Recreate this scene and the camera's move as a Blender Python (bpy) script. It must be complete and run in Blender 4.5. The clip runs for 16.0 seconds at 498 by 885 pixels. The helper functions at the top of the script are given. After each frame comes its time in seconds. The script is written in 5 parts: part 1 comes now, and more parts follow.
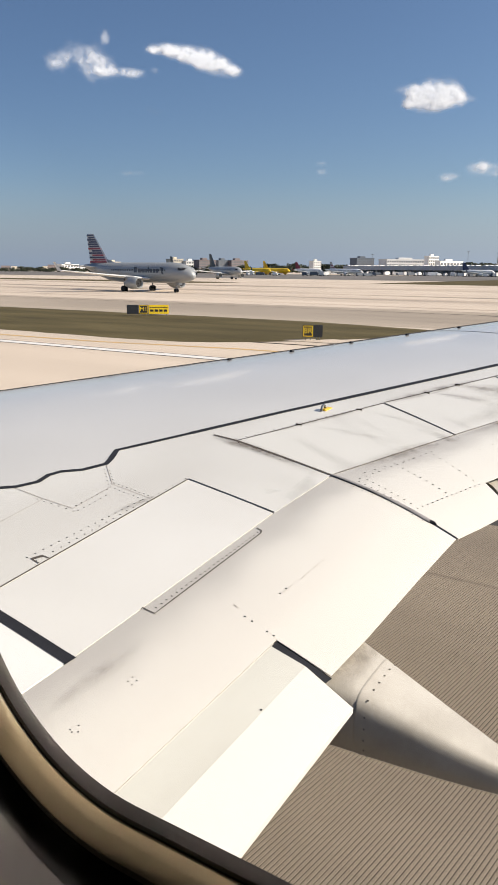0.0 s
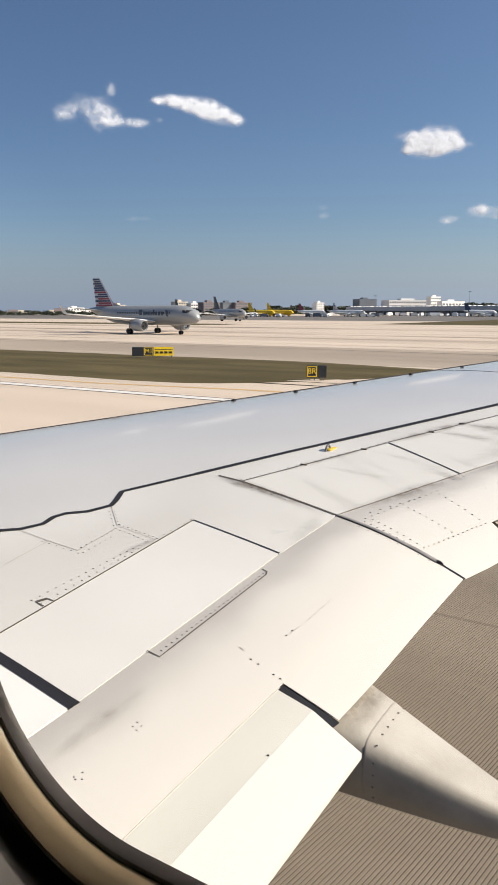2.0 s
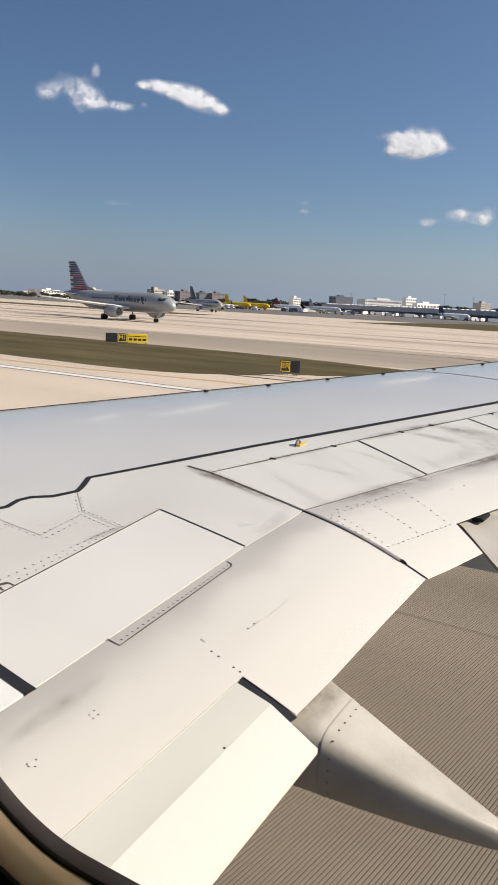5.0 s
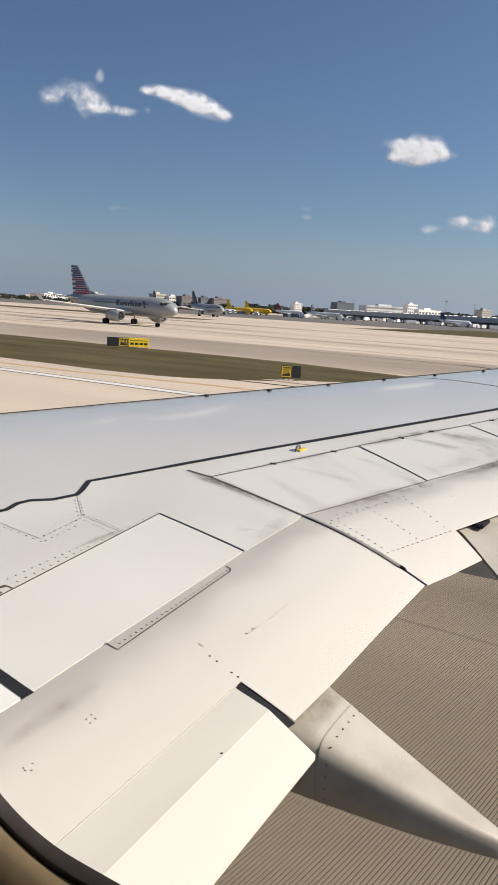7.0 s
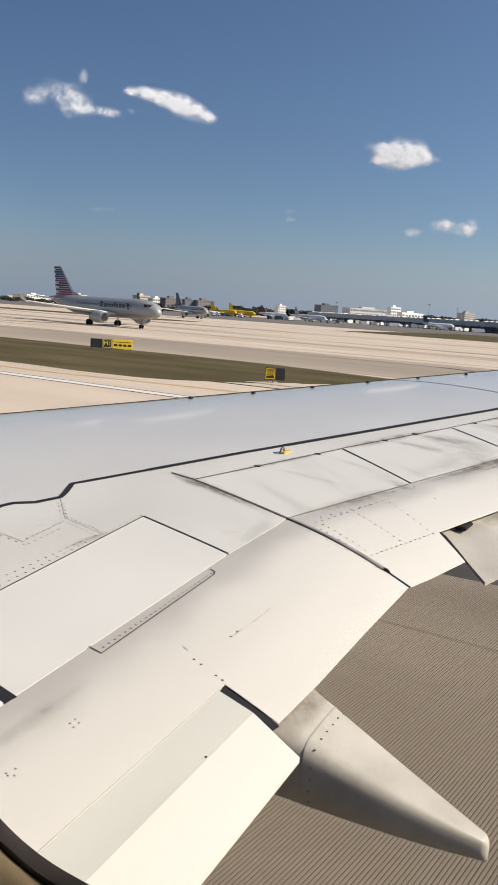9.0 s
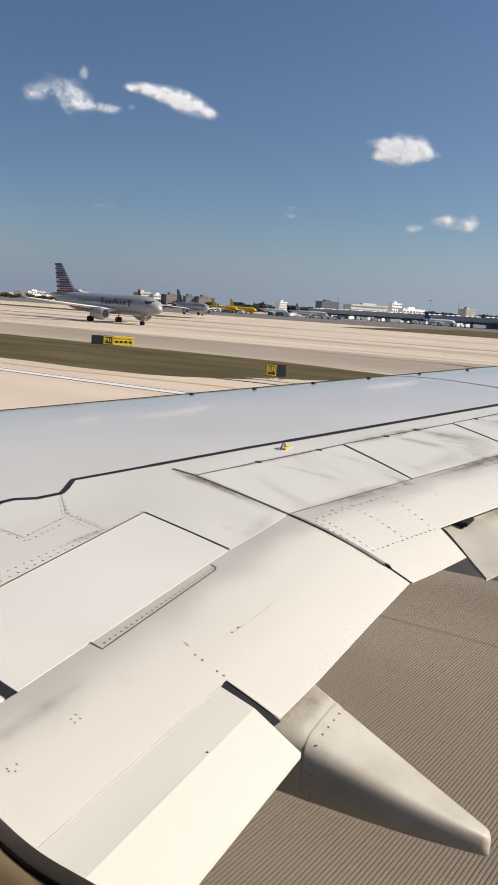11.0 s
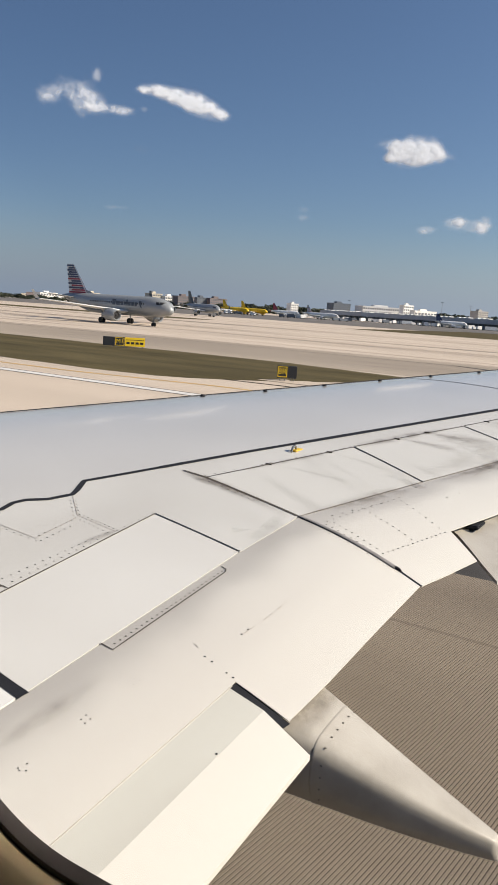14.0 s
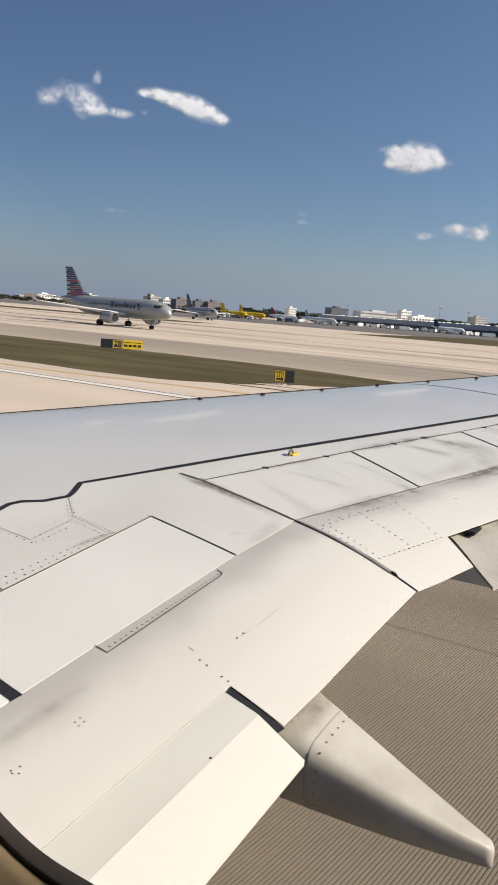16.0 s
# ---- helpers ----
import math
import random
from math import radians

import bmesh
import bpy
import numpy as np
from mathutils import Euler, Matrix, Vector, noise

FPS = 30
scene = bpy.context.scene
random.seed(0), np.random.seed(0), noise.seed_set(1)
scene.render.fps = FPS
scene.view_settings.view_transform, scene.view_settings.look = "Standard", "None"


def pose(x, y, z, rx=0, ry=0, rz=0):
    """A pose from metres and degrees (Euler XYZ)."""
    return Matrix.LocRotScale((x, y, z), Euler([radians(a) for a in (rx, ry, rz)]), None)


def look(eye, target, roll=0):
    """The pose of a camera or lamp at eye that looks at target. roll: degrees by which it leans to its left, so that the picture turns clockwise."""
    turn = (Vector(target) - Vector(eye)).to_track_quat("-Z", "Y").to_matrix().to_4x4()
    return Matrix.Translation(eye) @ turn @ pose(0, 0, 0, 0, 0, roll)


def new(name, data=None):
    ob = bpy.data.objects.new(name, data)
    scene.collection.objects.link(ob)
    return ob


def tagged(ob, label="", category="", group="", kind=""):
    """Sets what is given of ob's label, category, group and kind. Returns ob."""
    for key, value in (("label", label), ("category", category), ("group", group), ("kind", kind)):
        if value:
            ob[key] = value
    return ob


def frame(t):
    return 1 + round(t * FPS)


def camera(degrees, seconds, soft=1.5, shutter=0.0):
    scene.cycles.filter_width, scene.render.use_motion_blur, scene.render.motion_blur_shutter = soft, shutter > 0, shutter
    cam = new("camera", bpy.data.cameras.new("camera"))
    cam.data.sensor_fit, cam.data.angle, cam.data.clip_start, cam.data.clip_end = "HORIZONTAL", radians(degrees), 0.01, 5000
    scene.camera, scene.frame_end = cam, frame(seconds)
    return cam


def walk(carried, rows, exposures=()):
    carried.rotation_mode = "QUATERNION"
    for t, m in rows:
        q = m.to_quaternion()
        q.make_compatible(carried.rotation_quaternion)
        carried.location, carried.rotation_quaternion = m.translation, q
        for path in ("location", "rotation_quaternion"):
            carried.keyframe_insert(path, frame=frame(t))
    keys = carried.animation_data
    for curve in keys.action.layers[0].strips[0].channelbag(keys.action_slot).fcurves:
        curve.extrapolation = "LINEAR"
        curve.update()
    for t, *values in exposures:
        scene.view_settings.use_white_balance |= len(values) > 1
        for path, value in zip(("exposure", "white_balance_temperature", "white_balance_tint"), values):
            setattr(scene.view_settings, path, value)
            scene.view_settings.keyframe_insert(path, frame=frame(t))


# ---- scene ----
cam = camera(36.5, 16.0, soft=1.0)
PATH = [
    (0, (-0.0026, -0.0078, 4.5133), (-1.0478, 1.631, 4.0561), 0.45),
    (0.5, (0.0021, -0.0116, 4.5178), (-1.0468, 1.631, 4.0909), 0.02),
    (1, (-0.0011, -0.0113, 4.5201), (-1.0608, 1.633, 4.1255), -0.34),
    (1.5, (0.0044, -0.0104, 4.5191), (-1.0631, 1.638, 4.1466), -0.46),
    (2, (0.0028, -0.0133, 4.5163), (-1.0679, 1.64, 4.1626), -0.04),
    (2.5, (0.0008, -0.0125, 4.5143), (-1.0660, 1.644, 4.1646), 0.36),
    (3, (-0.0002, -0.0098, 4.5113), (-1.0610, 1.647, 4.1551), 1.03),
    (3.5, (-0.0065, -0.0053, 4.5074), (-1.0524, 1.658, 4.1342), 1.71),
    (4, (-0.0163, -0.0099, 4.5096), (-1.0398, 1.666, 4.1299), 2.43),
    (4.5, (-0.0071, -0.0052, 4.5133), (-1.0120, 1.685, 4.1364), 2.82),
    (7, (-0.0040, 0.0008, 4.5109), (-1.0077, 1.693, 4.1525), 3.42),
    (7.5, (-0.0054, -0.0004, 4.5132), (-1.0046, 1.691, 4.1513), 3.27),
    (8, (-0.0079, 0.0088, 4.5010), (-0.9986, 1.706, 4.1472), 3.50),
    (8.5, (-0.0070, -0.0003, 4.5133), (-0.9809, 1.707, 4.1604), 3.66),
    (9, (-0.0066, -0.0007, 4.5140), (-0.9739, 1.713, 4.1636), 3.70),
    (11.5, (-0.0082, 0.0055, 4.5080), (-0.9773, 1.714, 4.1437), 3.59),
    (12, (-0.0074, 0.0014, 4.5132), (-0.9817, 1.706, 4.1443), 3.67),
    (12.5, (-0.0040, 0.0000, 4.5113), (-0.9853, 1.703, 4.1498), 3.62),
    (13, (-0.0069, -0.0012, 4.5135), (-0.9896, 1.699, 4.1479), 3.77),
    (13.5, (-0.0050, -0.0025, 4.5135), (-0.9957, 1.696, 4.1519), 3.77),
    (14, (-0.0047, -0.0012, 4.5137), (-0.9974, 1.695, 4.1565), 3.73),
    (14.5, (-0.0063, 0.0013, 4.5092), (-0.9978, 1.695, 4.1585), 3.83),
    (15, (-0.0037, -0.0016, 4.5142), (-0.9938, 1.695, 4.1619), 3.82),
    (15.5, (-0.0095, 0.0028, 4.5077), (-0.9930, 1.7, 4.1680), 4.09),
    (16, (-0.0085, 0.0023, 4.5104), (-0.9943, 1.702, 4.1640), 4.31),
]
# the aircraft stands with a slight lean against the level ground
TILT = Matrix.Translation((0, 0, 4.5)) @ Matrix.Rotation(radians(0.33), 4, (0.866, 0.5, 0)) @ Matrix.Translation((0, 0, -4.5))
walk(cam, [(t, TILT @ look(eye, target, roll)) for t, eye, target, roll in PATH], [(0.0, 0.78), (1.5, 0.75), (3.0, 0.76), (4.5, 0.66), (7.0, 0.6), (16.0, 0.56)])

# ---- light ----
SUN = Vector((0.768, 0.24, 0.594)).normalized()
world = bpy.data.worlds.new("sky")
scene.world = world
world.use_nodes = True
wn = world.node_tree.nodes
sky = wn.new("ShaderNodeTexSky")
sky.sky_type = 'NISHITA'
sky.sun_disc = False
sky.sun_elevation = math.asin(SUN.z)
sky.sun_rotation = math.atan2(SUN.x, SUN.y)
sky.air_density, sky.dust_density, sky.ozone_density = 1.0, 0.5, 5.0
wn["Background"].inputs["Strength"].default_value = 0.061
tint = wn.new("ShaderNodeMix")
tint.data_type, tint.blend_type = 'RGBA', 'MULTIPLY'
tint.inputs["Factor"].default_value = 1
tint.inputs["B"].default_value = (1.0, 1.0, 1.03, 1)
world.node_tree.links.new(sky.outputs[0], tint.inputs["A"])
wc = wn.new("ShaderNodeTexCoord")
ws = wn.new("ShaderNodeSeparateXYZ")
wr = wn.new("ShaderNodeMapRange")
wr.interpolation_type = 'SMOOTHSTEP'
wr.inputs["From Min"].default_value, wr.inputs["From Max"].default_value = -0.02, 0.12
haze = wn.new("ShaderNodeMix")
haze.data_type = 'RGBA'
haze.inputs["A"].default_value = (3.5, 4.45, 5.8, 1)
wl = world.node_tree.links
wl.new(wc.outputs["Generated"], ws.inputs[0])
wl.new(ws.outputs["Z"], wr.inputs["Value"])
wl.new(wr.outputs["Result"], haze.inputs["Factor"])
wl.new(tint.outputs["Result"], haze.inputs["B"])
# the haze in the air scatters more light towards the sun's side
wd = wn.new("ShaderNodeVectorMath")
wd.operation = 'DOT_PRODUCT'
wd.inputs[1].default_value = SUN
wg = wn.new("ShaderNodeMapRange")
wg.data_type = 'FLOAT_VECTOR'
wg.inputs[7].default_value, wg.inputs[8].default_value = (-0.3,) * 3, (1.0,) * 3
wg.inputs[9].default_value, wg.inputs[10].default_value = (0.94, 0.92, 0.93), (1.98, 1.84, 1.70)
glow = wn.new("ShaderNodeMix")
glow.data_type, glow.blend_type = 'RGBA', 'MULTIPLY'
glow.inputs["Factor"].default_value = 1
wl.new(wc.outputs["Generated"], wd.inputs[0])
wl.new(wd.outputs["Value"], wg.inputs[6])
wl.new(haze.outputs["Result"], glow.inputs["A"])
wl.new(wg.outputs[1], glow.inputs["B"])
wl.new(glow.outputs["Result"], wn["Background"].inputs["Color"])
lamp = bpy.data.lights.new("sun", 'SUN')
lamp.energy, lamp.angle, lamp.color = 4.65, radians(0.53), (1.0, 0.88, 0.70)
sun = new("sun", lamp)
sun.matrix_world = look(SUN * 50, (0, 0, 0))

# ---- materials ----
def mat(name, color, rough=0.6, metal=0.0, var=0.06, scale=3.0, bump=0.0, bscale=60.0, stretch=(1, 1, 1), tint=None, spec=0.5):
    """A paint or stone: base colour with a broad and a fine variation, and a fine relief."""
    m = bpy.data.materials.new(name)
    m.use_nodes = True
    n, l = m.node_tree.nodes, m.node_tree.links
    b = n["Principled BSDF"]
    b.inputs["Roughness"].default_value, b.inputs["Metallic"].default_value = rough, metal
    b.inputs["Specular IOR Level"].default_value = spec
    co = n.new("ShaderNodeTexCoord")
    mp = n.new("ShaderNodeMapping")
    mp.inputs["Scale"].default_value = stretch
    l.new(co.outputs["Object"], mp.inputs["Vector"])
    big = n.new("ShaderNodeTexNoise")
    big.inputs["Scale"].default_value, big.inputs["Detail"].default_value = scale, 6
    fine = n.new("ShaderNodeTexNoise")
    fine.inputs["Scale"].default_value, fine.inputs["Detail"].default_value = bscale, 3
    l.new(mp.outputs[0], big.inputs["Vector"])
    l.new(co.outputs["Object"], fine.inputs["Vector"])
    add = n.new("ShaderNodeMath")
    add.operation = 'ADD'
    half = n.new("ShaderNodeMath")
    half.operation = 'MULTIPLY'
    half.inputs[1].default_value = 0.35
    l.new(fine.outputs["Fac"], half.inputs[0])
    l.new(big.outputs["Fac"], add.inputs[0])
    l.new(half.outputs[0], add.inputs[1])
    ramp = n.new("ShaderNodeValToRGB")
    c = Vector(color)
    t = Vector(tint) if tint else c
    ramp.color_ramp.elements[0].position, ramp.color_ramp.elements[1].position = 0.35, 1.0
    ramp.color_ramp.elements[0].color = (*(t * (1 - var)), 1)
    ramp.color_ramp.elements[1].color = (*(c * (1 + var)), 1)
    l.new(add.outputs[0], ramp.inputs[0])
    l.new(ramp.outputs[0], b.inputs["Base Color"])
    if bump:
        bp = n.new("ShaderNodeBump")
        bp.inputs["Strength"].default_value, bp.inputs["Distance"].default_value = bump, 0.01
        l.new(fine.outputs["Fac"], bp.inputs["Height"])
        l.new(bp.outputs[0], b.inputs["Normal"])
    return m


GREY_PAINT = mat("slat grey paint", (0.62, 0.612, 0.59), 0.09, 0.0, 0.04, 0.8, 0.0, 30, tint=(0.585, 0.58, 0.56), spec=0.42)
SKIN_PAINT = mat("wing skin paint", (0.655, 0.652, 0.622), 0.42, 0.0, 0.05, 1.2, 0.0, 40, (1, .4, 1), tint=(0.585, 0.572, 0.54))
SPOILER_PAINT = mat("spoiler paint", (0.685, 0.68, 0.655), 0.42, 0.0, 0.03, 1.5, 0.0, 40, (.8, 1.6, 1), (0.655, 0.645, 0.615))
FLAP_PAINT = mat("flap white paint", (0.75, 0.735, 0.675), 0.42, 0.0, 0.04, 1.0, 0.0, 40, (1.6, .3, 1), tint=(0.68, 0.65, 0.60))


def soot_and_shade(m):
    """Grey grime and painted curve shade behind the spoilers' rear edge, uneven, fading aft."""
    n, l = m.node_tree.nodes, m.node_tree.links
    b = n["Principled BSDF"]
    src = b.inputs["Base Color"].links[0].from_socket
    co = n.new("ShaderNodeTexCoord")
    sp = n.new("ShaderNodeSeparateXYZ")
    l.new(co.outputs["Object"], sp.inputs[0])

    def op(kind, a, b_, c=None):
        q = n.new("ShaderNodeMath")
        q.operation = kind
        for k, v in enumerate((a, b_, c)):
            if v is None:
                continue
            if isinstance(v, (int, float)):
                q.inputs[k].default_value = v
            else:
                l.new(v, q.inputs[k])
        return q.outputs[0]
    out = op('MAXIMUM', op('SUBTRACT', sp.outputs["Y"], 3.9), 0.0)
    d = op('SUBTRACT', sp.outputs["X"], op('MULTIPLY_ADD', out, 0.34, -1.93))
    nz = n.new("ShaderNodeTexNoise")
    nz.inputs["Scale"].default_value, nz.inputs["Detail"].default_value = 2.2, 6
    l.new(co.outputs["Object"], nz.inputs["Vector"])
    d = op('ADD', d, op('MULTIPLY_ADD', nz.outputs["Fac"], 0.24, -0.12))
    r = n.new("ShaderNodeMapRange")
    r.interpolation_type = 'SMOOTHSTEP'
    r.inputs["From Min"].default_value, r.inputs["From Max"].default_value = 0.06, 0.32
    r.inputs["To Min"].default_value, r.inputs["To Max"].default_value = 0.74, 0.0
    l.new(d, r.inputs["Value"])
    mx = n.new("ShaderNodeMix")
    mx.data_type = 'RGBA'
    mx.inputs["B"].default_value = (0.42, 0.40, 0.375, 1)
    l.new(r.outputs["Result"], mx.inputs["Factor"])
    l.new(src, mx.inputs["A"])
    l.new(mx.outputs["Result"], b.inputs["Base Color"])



def streaks(m):
    """Hydraulic-fluid streaks running aft across the outer spoilers."""
    n, l = m.node_tree.nodes, m.node_tree.links
    b = n["Principled BSDF"]
    src = b.inputs["Base Color"].links[0].from_socket
    co = n.new("ShaderNodeTexCoord")
    turn, mp = n.new("ShaderNodeMapping"), n.new("ShaderNodeMapping")
    turn.inputs["Rotation"].default_value = (0, 0, radians(28))
    mp.inputs["Scale"].default_value = (0.35, 2.6, 1)
    nz = n.new("ShaderNodeTexNoise")
    nz.inputs["Scale"].default_value, nz.inputs["Detail"].default_value = 1.5, 5
    r = n.new("ShaderNodeMapRange")
    r.interpolation_type = 'SMOOTHSTEP'
    r.inputs["From Min"].default_value, r.inputs["From Max"].default_value = 0.5, 0.72
    r.inputs["To Max"].default_value = 0.38
    mx = n.new("ShaderNodeMix")
    mx.data_type = 'RGBA'
    mx.inputs["B"].default_value = (0.36, 0.34, 0.32, 1)
    l.new(co.outputs["Object"], turn.inputs[0])
    l.new(turn.outputs[0], mp.inputs[0])
    l.new(mp.outputs[0], nz.inputs["Vector"])
    l.new(nz.outputs["Fac"], r.inputs["Value"])
    l.new(r.outputs["Result"], mx.inputs["Factor"])
    l.new(src, mx.inputs["A"])
    l.new(mx.outputs["Result"], b.inputs["Base Color"])


soot_and_shade(FLAP_PAINT)
OUTER_SPOILER = mat("streaked spoiler paint", (0.645, 0.638, 0.602), 0.45, 0.0, 0.03, 1.5, 0.004, 40)
streaks(OUTER_SPOILER)
FAIRING_PAINT = mat("fairing cream paint", (0.53, 0.505, 0.455), 0.4, 0.0, 0.08, 4, 0.0, 50, tint=(0.40, 0.37, 0.32))
SEAL = mat("dark sealant", (0.022, 0.023, 0.028), 0.75, 0.0, 0.25, 8, spec=0.25)
SEAM = mat("seam dirt", (0.10, 0.088, 0.078), 0.8, 0.0, 0.3, 6, spec=0.3)
EDGE_DIRT = mat("brown edge dirt", (0.36, 0.32, 0.28), 0.8, 0.0, 0.3, 14, spec=0.3, tint=(0.2, 0.17, 0.15))
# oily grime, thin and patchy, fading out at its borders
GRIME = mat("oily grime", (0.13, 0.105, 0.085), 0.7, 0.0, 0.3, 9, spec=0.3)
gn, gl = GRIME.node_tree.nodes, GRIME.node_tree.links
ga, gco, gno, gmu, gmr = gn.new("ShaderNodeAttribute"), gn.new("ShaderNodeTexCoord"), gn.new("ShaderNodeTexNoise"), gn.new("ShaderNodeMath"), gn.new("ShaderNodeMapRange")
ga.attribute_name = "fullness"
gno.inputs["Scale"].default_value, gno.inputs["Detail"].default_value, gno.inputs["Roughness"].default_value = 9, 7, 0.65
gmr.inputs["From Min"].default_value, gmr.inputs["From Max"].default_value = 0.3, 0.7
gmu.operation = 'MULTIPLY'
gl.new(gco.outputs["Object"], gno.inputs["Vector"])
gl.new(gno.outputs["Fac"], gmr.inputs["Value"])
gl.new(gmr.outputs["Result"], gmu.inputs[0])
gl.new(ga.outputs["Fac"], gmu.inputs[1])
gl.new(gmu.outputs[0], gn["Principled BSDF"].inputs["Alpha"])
UNDER = mat("unpainted primer", (0.10, 0.11, 0.12), 0.6, 0.0, 0.2, 4)
STEEL = mat("dull steel", (0.22, 0.22, 0.22), 0.4, 0.8, 0.1, 20)
YELLOW = mat("yellow enamel", (0.75, 0.50, 0.06), 0.5, 0, 0.06, 10)
WHITE = mat("white enamel", (0.78, 0.78, 0.76), 0.45, 0, 0.04, 2)
BLACK = mat("black enamel", (0.02, 0.02, 0.022), 0.5, 0, 0.2, 4)
TYRE = mat("tyre rubber", (0.02, 0.02, 0.02), 0.8, 0, 0.3, 6)


def pavement(name, color, tint, var, grooves=0.0, joints=0.0, streaks=0.0, bump=0.15, grain=8):
    """Concrete: stains, grain, streaks of tyres along x, grooves across and slab joints."""
    m = mat(name, color, 0.85, 0, var, 0.11, 0.5 if grooves else bump, 45 if grooves else grain, (0.35, 1.6, 1), tint, 0.3)
    n, l = m.node_tree.nodes, m.node_tree.links
    b = n["Principled BSDF"]
    src = b.inputs["Base Color"].links[0].from_socket
    geo = n.new("ShaderNodeTexCoord")
    sep = n.new("ShaderNodeSeparateXYZ")
    l.new(geo.outputs["Object"], sep.inputs[0])

    def mul(fac):
        nonlocal src
        mx = n.new("ShaderNodeMix")
        mx.data_type, mx.blend_type = 'RGBA', 'MULTIPLY'
        mx.inputs["Factor"].default_value = 1
        l.new(src, mx.inputs["A"])
        l.new(fac, mx.inputs["B"])
        src = mx.outputs["Result"]

    def ramp(val, p0, c0, p1, c1):
        r = n.new("ShaderNodeValToRGB")
        r.color_ramp.elements[0].position, r.color_ramp.elements[0].color = p0, (c0, c0, c0, 1)
        r.color_ramp.elements[1].position, r.color_ramp.elements[1].color = p1, (c1, c1, c1, 1)
        l.new(val, r.inputs[0])
        return r.outputs[0]
    if streaks:
        mp = n.new("ShaderNodeMapping")
        mp.inputs["Scale"].default_value = (0.005, 0.075, 1)
        l.new(geo.outputs["Object"], mp.inputs["Vector"])
        st = n.new("ShaderNodeTexNoise")
        st.inputs["Scale"].default_value, st.inputs["Detail"].default_value = 1.0, 4
        st.inputs["Distortion"].default_value = 0.6
        l.new(mp.outputs[0], st.inputs["Vector"])
        mul(ramp(st.outputs["Fac"], 0.36, 1 - streaks, 0.56, 1.0))
    if grooves:
        mp = n.new("ShaderNodeMapping")
        mp.inputs["Scale"].default_value = (1, 1, 1)
        l.new(geo.outputs["Object"], mp.inputs["Vector"])
        wv = n.new("ShaderNodeTexWave")
        wv.wave_type, wv.bands_direction = 'BANDS', 'X'
        wv.inputs["Scale"].default_value = 6.2832 / 20 / 0.035
        wv.inputs["Distortion"].default_value, wv.inputs["Detail"].default_value = 0.25, 3
        wv.inputs["Detail Scale"].default_value = 3
        l.new(mp.outputs[0], wv.inputs["Vector"])
        mul(ramp(wv.outputs["Fac"], 0.02, 1 - grooves, 0.19, 1.0))
        old = b.inputs["Normal"].links[0].from_node
        bp = n.new("ShaderNodeBump")
        bp.inputs["Strength"].default_value, bp.inputs["Distance"].default_value = 0.22, 0.006
        l.new(wv.outputs["Fac"], bp.inputs["Height"])
        l.new(old.outputs[0], bp.inputs["Normal"])
        l.new(bp.outputs[0], b.inputs["Normal"])
    if joints:
        br = n.new("ShaderNodeTexBrick")
        br.offset, br.squash = 0, 1
        br.inputs["Scale"].default_value = 1
        br.inputs["Brick Width"].default_value = br.inputs["Row Height"].default_value = 7.6
        br.inputs["Mortar Size"].default_value = 0.05
        br.inputs["Color1"].default_value = (1, 1, 1, 1)
        br.inputs["Color2"].default_value = (0.93, 0.93, 0.93, 1)
        br.inputs["Mortar"].default_value = (1 - joints,) * 3 + (1,)
        jm = n.new("ShaderNodeMapping")
        jm.inputs["Location"].default_value = (0, -3.0, 0)
        l.new(geo.outputs["Object"], jm.inputs["Vector"])
        l.new(jm.outputs[0], br.inputs["Vector"])
        mul(br.outputs["Color"])
    l.new(src, b.inputs["Base Color"])
    return m


CONCRETE = pavement("pale concrete", (0.67, 0.565, 0.46), (0.60, 0.505, 0.405), 0.06, 0, 0.10, 0.13)
TAXI_GREY = pavement("grey concrete", (0.46, 0.39, 0.31), (0.41, 0.345, 0.275), 0.08, 0, 0.10, 0.2)
GROOVED = pavement("grooved concrete", (0.25, 0.214, 0.173), (0.18, 0.152, 0.122), 0.28, 0.55, 0.25, 0)
CUT = pavement("sawn concrete", (0.285, 0.243, 0.197), (0.19, 0.16, 0.129), 0.3, 0, 0.25, 0, 0.7, 60)
RUBBER_AND_LANE = mat("tyre-streak and dark-lane concrete", (0.10, 0.085, 0.07), 0.8, 0, 0.35, 0.3, 0.1, 8, (0.1, 2, 1), (0.17, 0.14, 0.11))
WORN_RUBBER = mat("worn tyre rubber", (0.16, 0.125, 0.10), 0.8, 0, 0.3, 0.3, 0, 8, (0.1, 2, 1), (0.2, 0.16, 0.125))
rn, rl = WORN_RUBBER.node_tree.nodes, WORN_RUBBER.node_tree.links
rco, rmp, rno, rmr = rn.new("ShaderNodeTexCoord"), rn.new("ShaderNodeMapping"), rn.new("ShaderNodeTexNoise"), rn.new("ShaderNodeMapRange")
rmp.inputs["Scale"].default_value = (0.008, 0.2, 1)
rmp.inputs["Rotation"].default_value = (0, 0, 0.12)
rno.inputs["Scale"].default_value, rno.inputs["Detail"].default_value = 1, 5
rmr.inputs["From Min"].default_value, rmr.inputs["From Max"].default_value, rmr.inputs["To Max"].default_value = 0.38, 0.78, 0.62
rl.new(rco.outputs["Object"], rmp.inputs["Vector"])
rl.new(rmp.outputs[0], rno.inputs["Vector"])
rl.new(rno.outputs["Fac"], rmr.inputs["Value"])
rl.new(rmr.outputs["Result"], rn["Principled BSDF"].inputs["Alpha"])
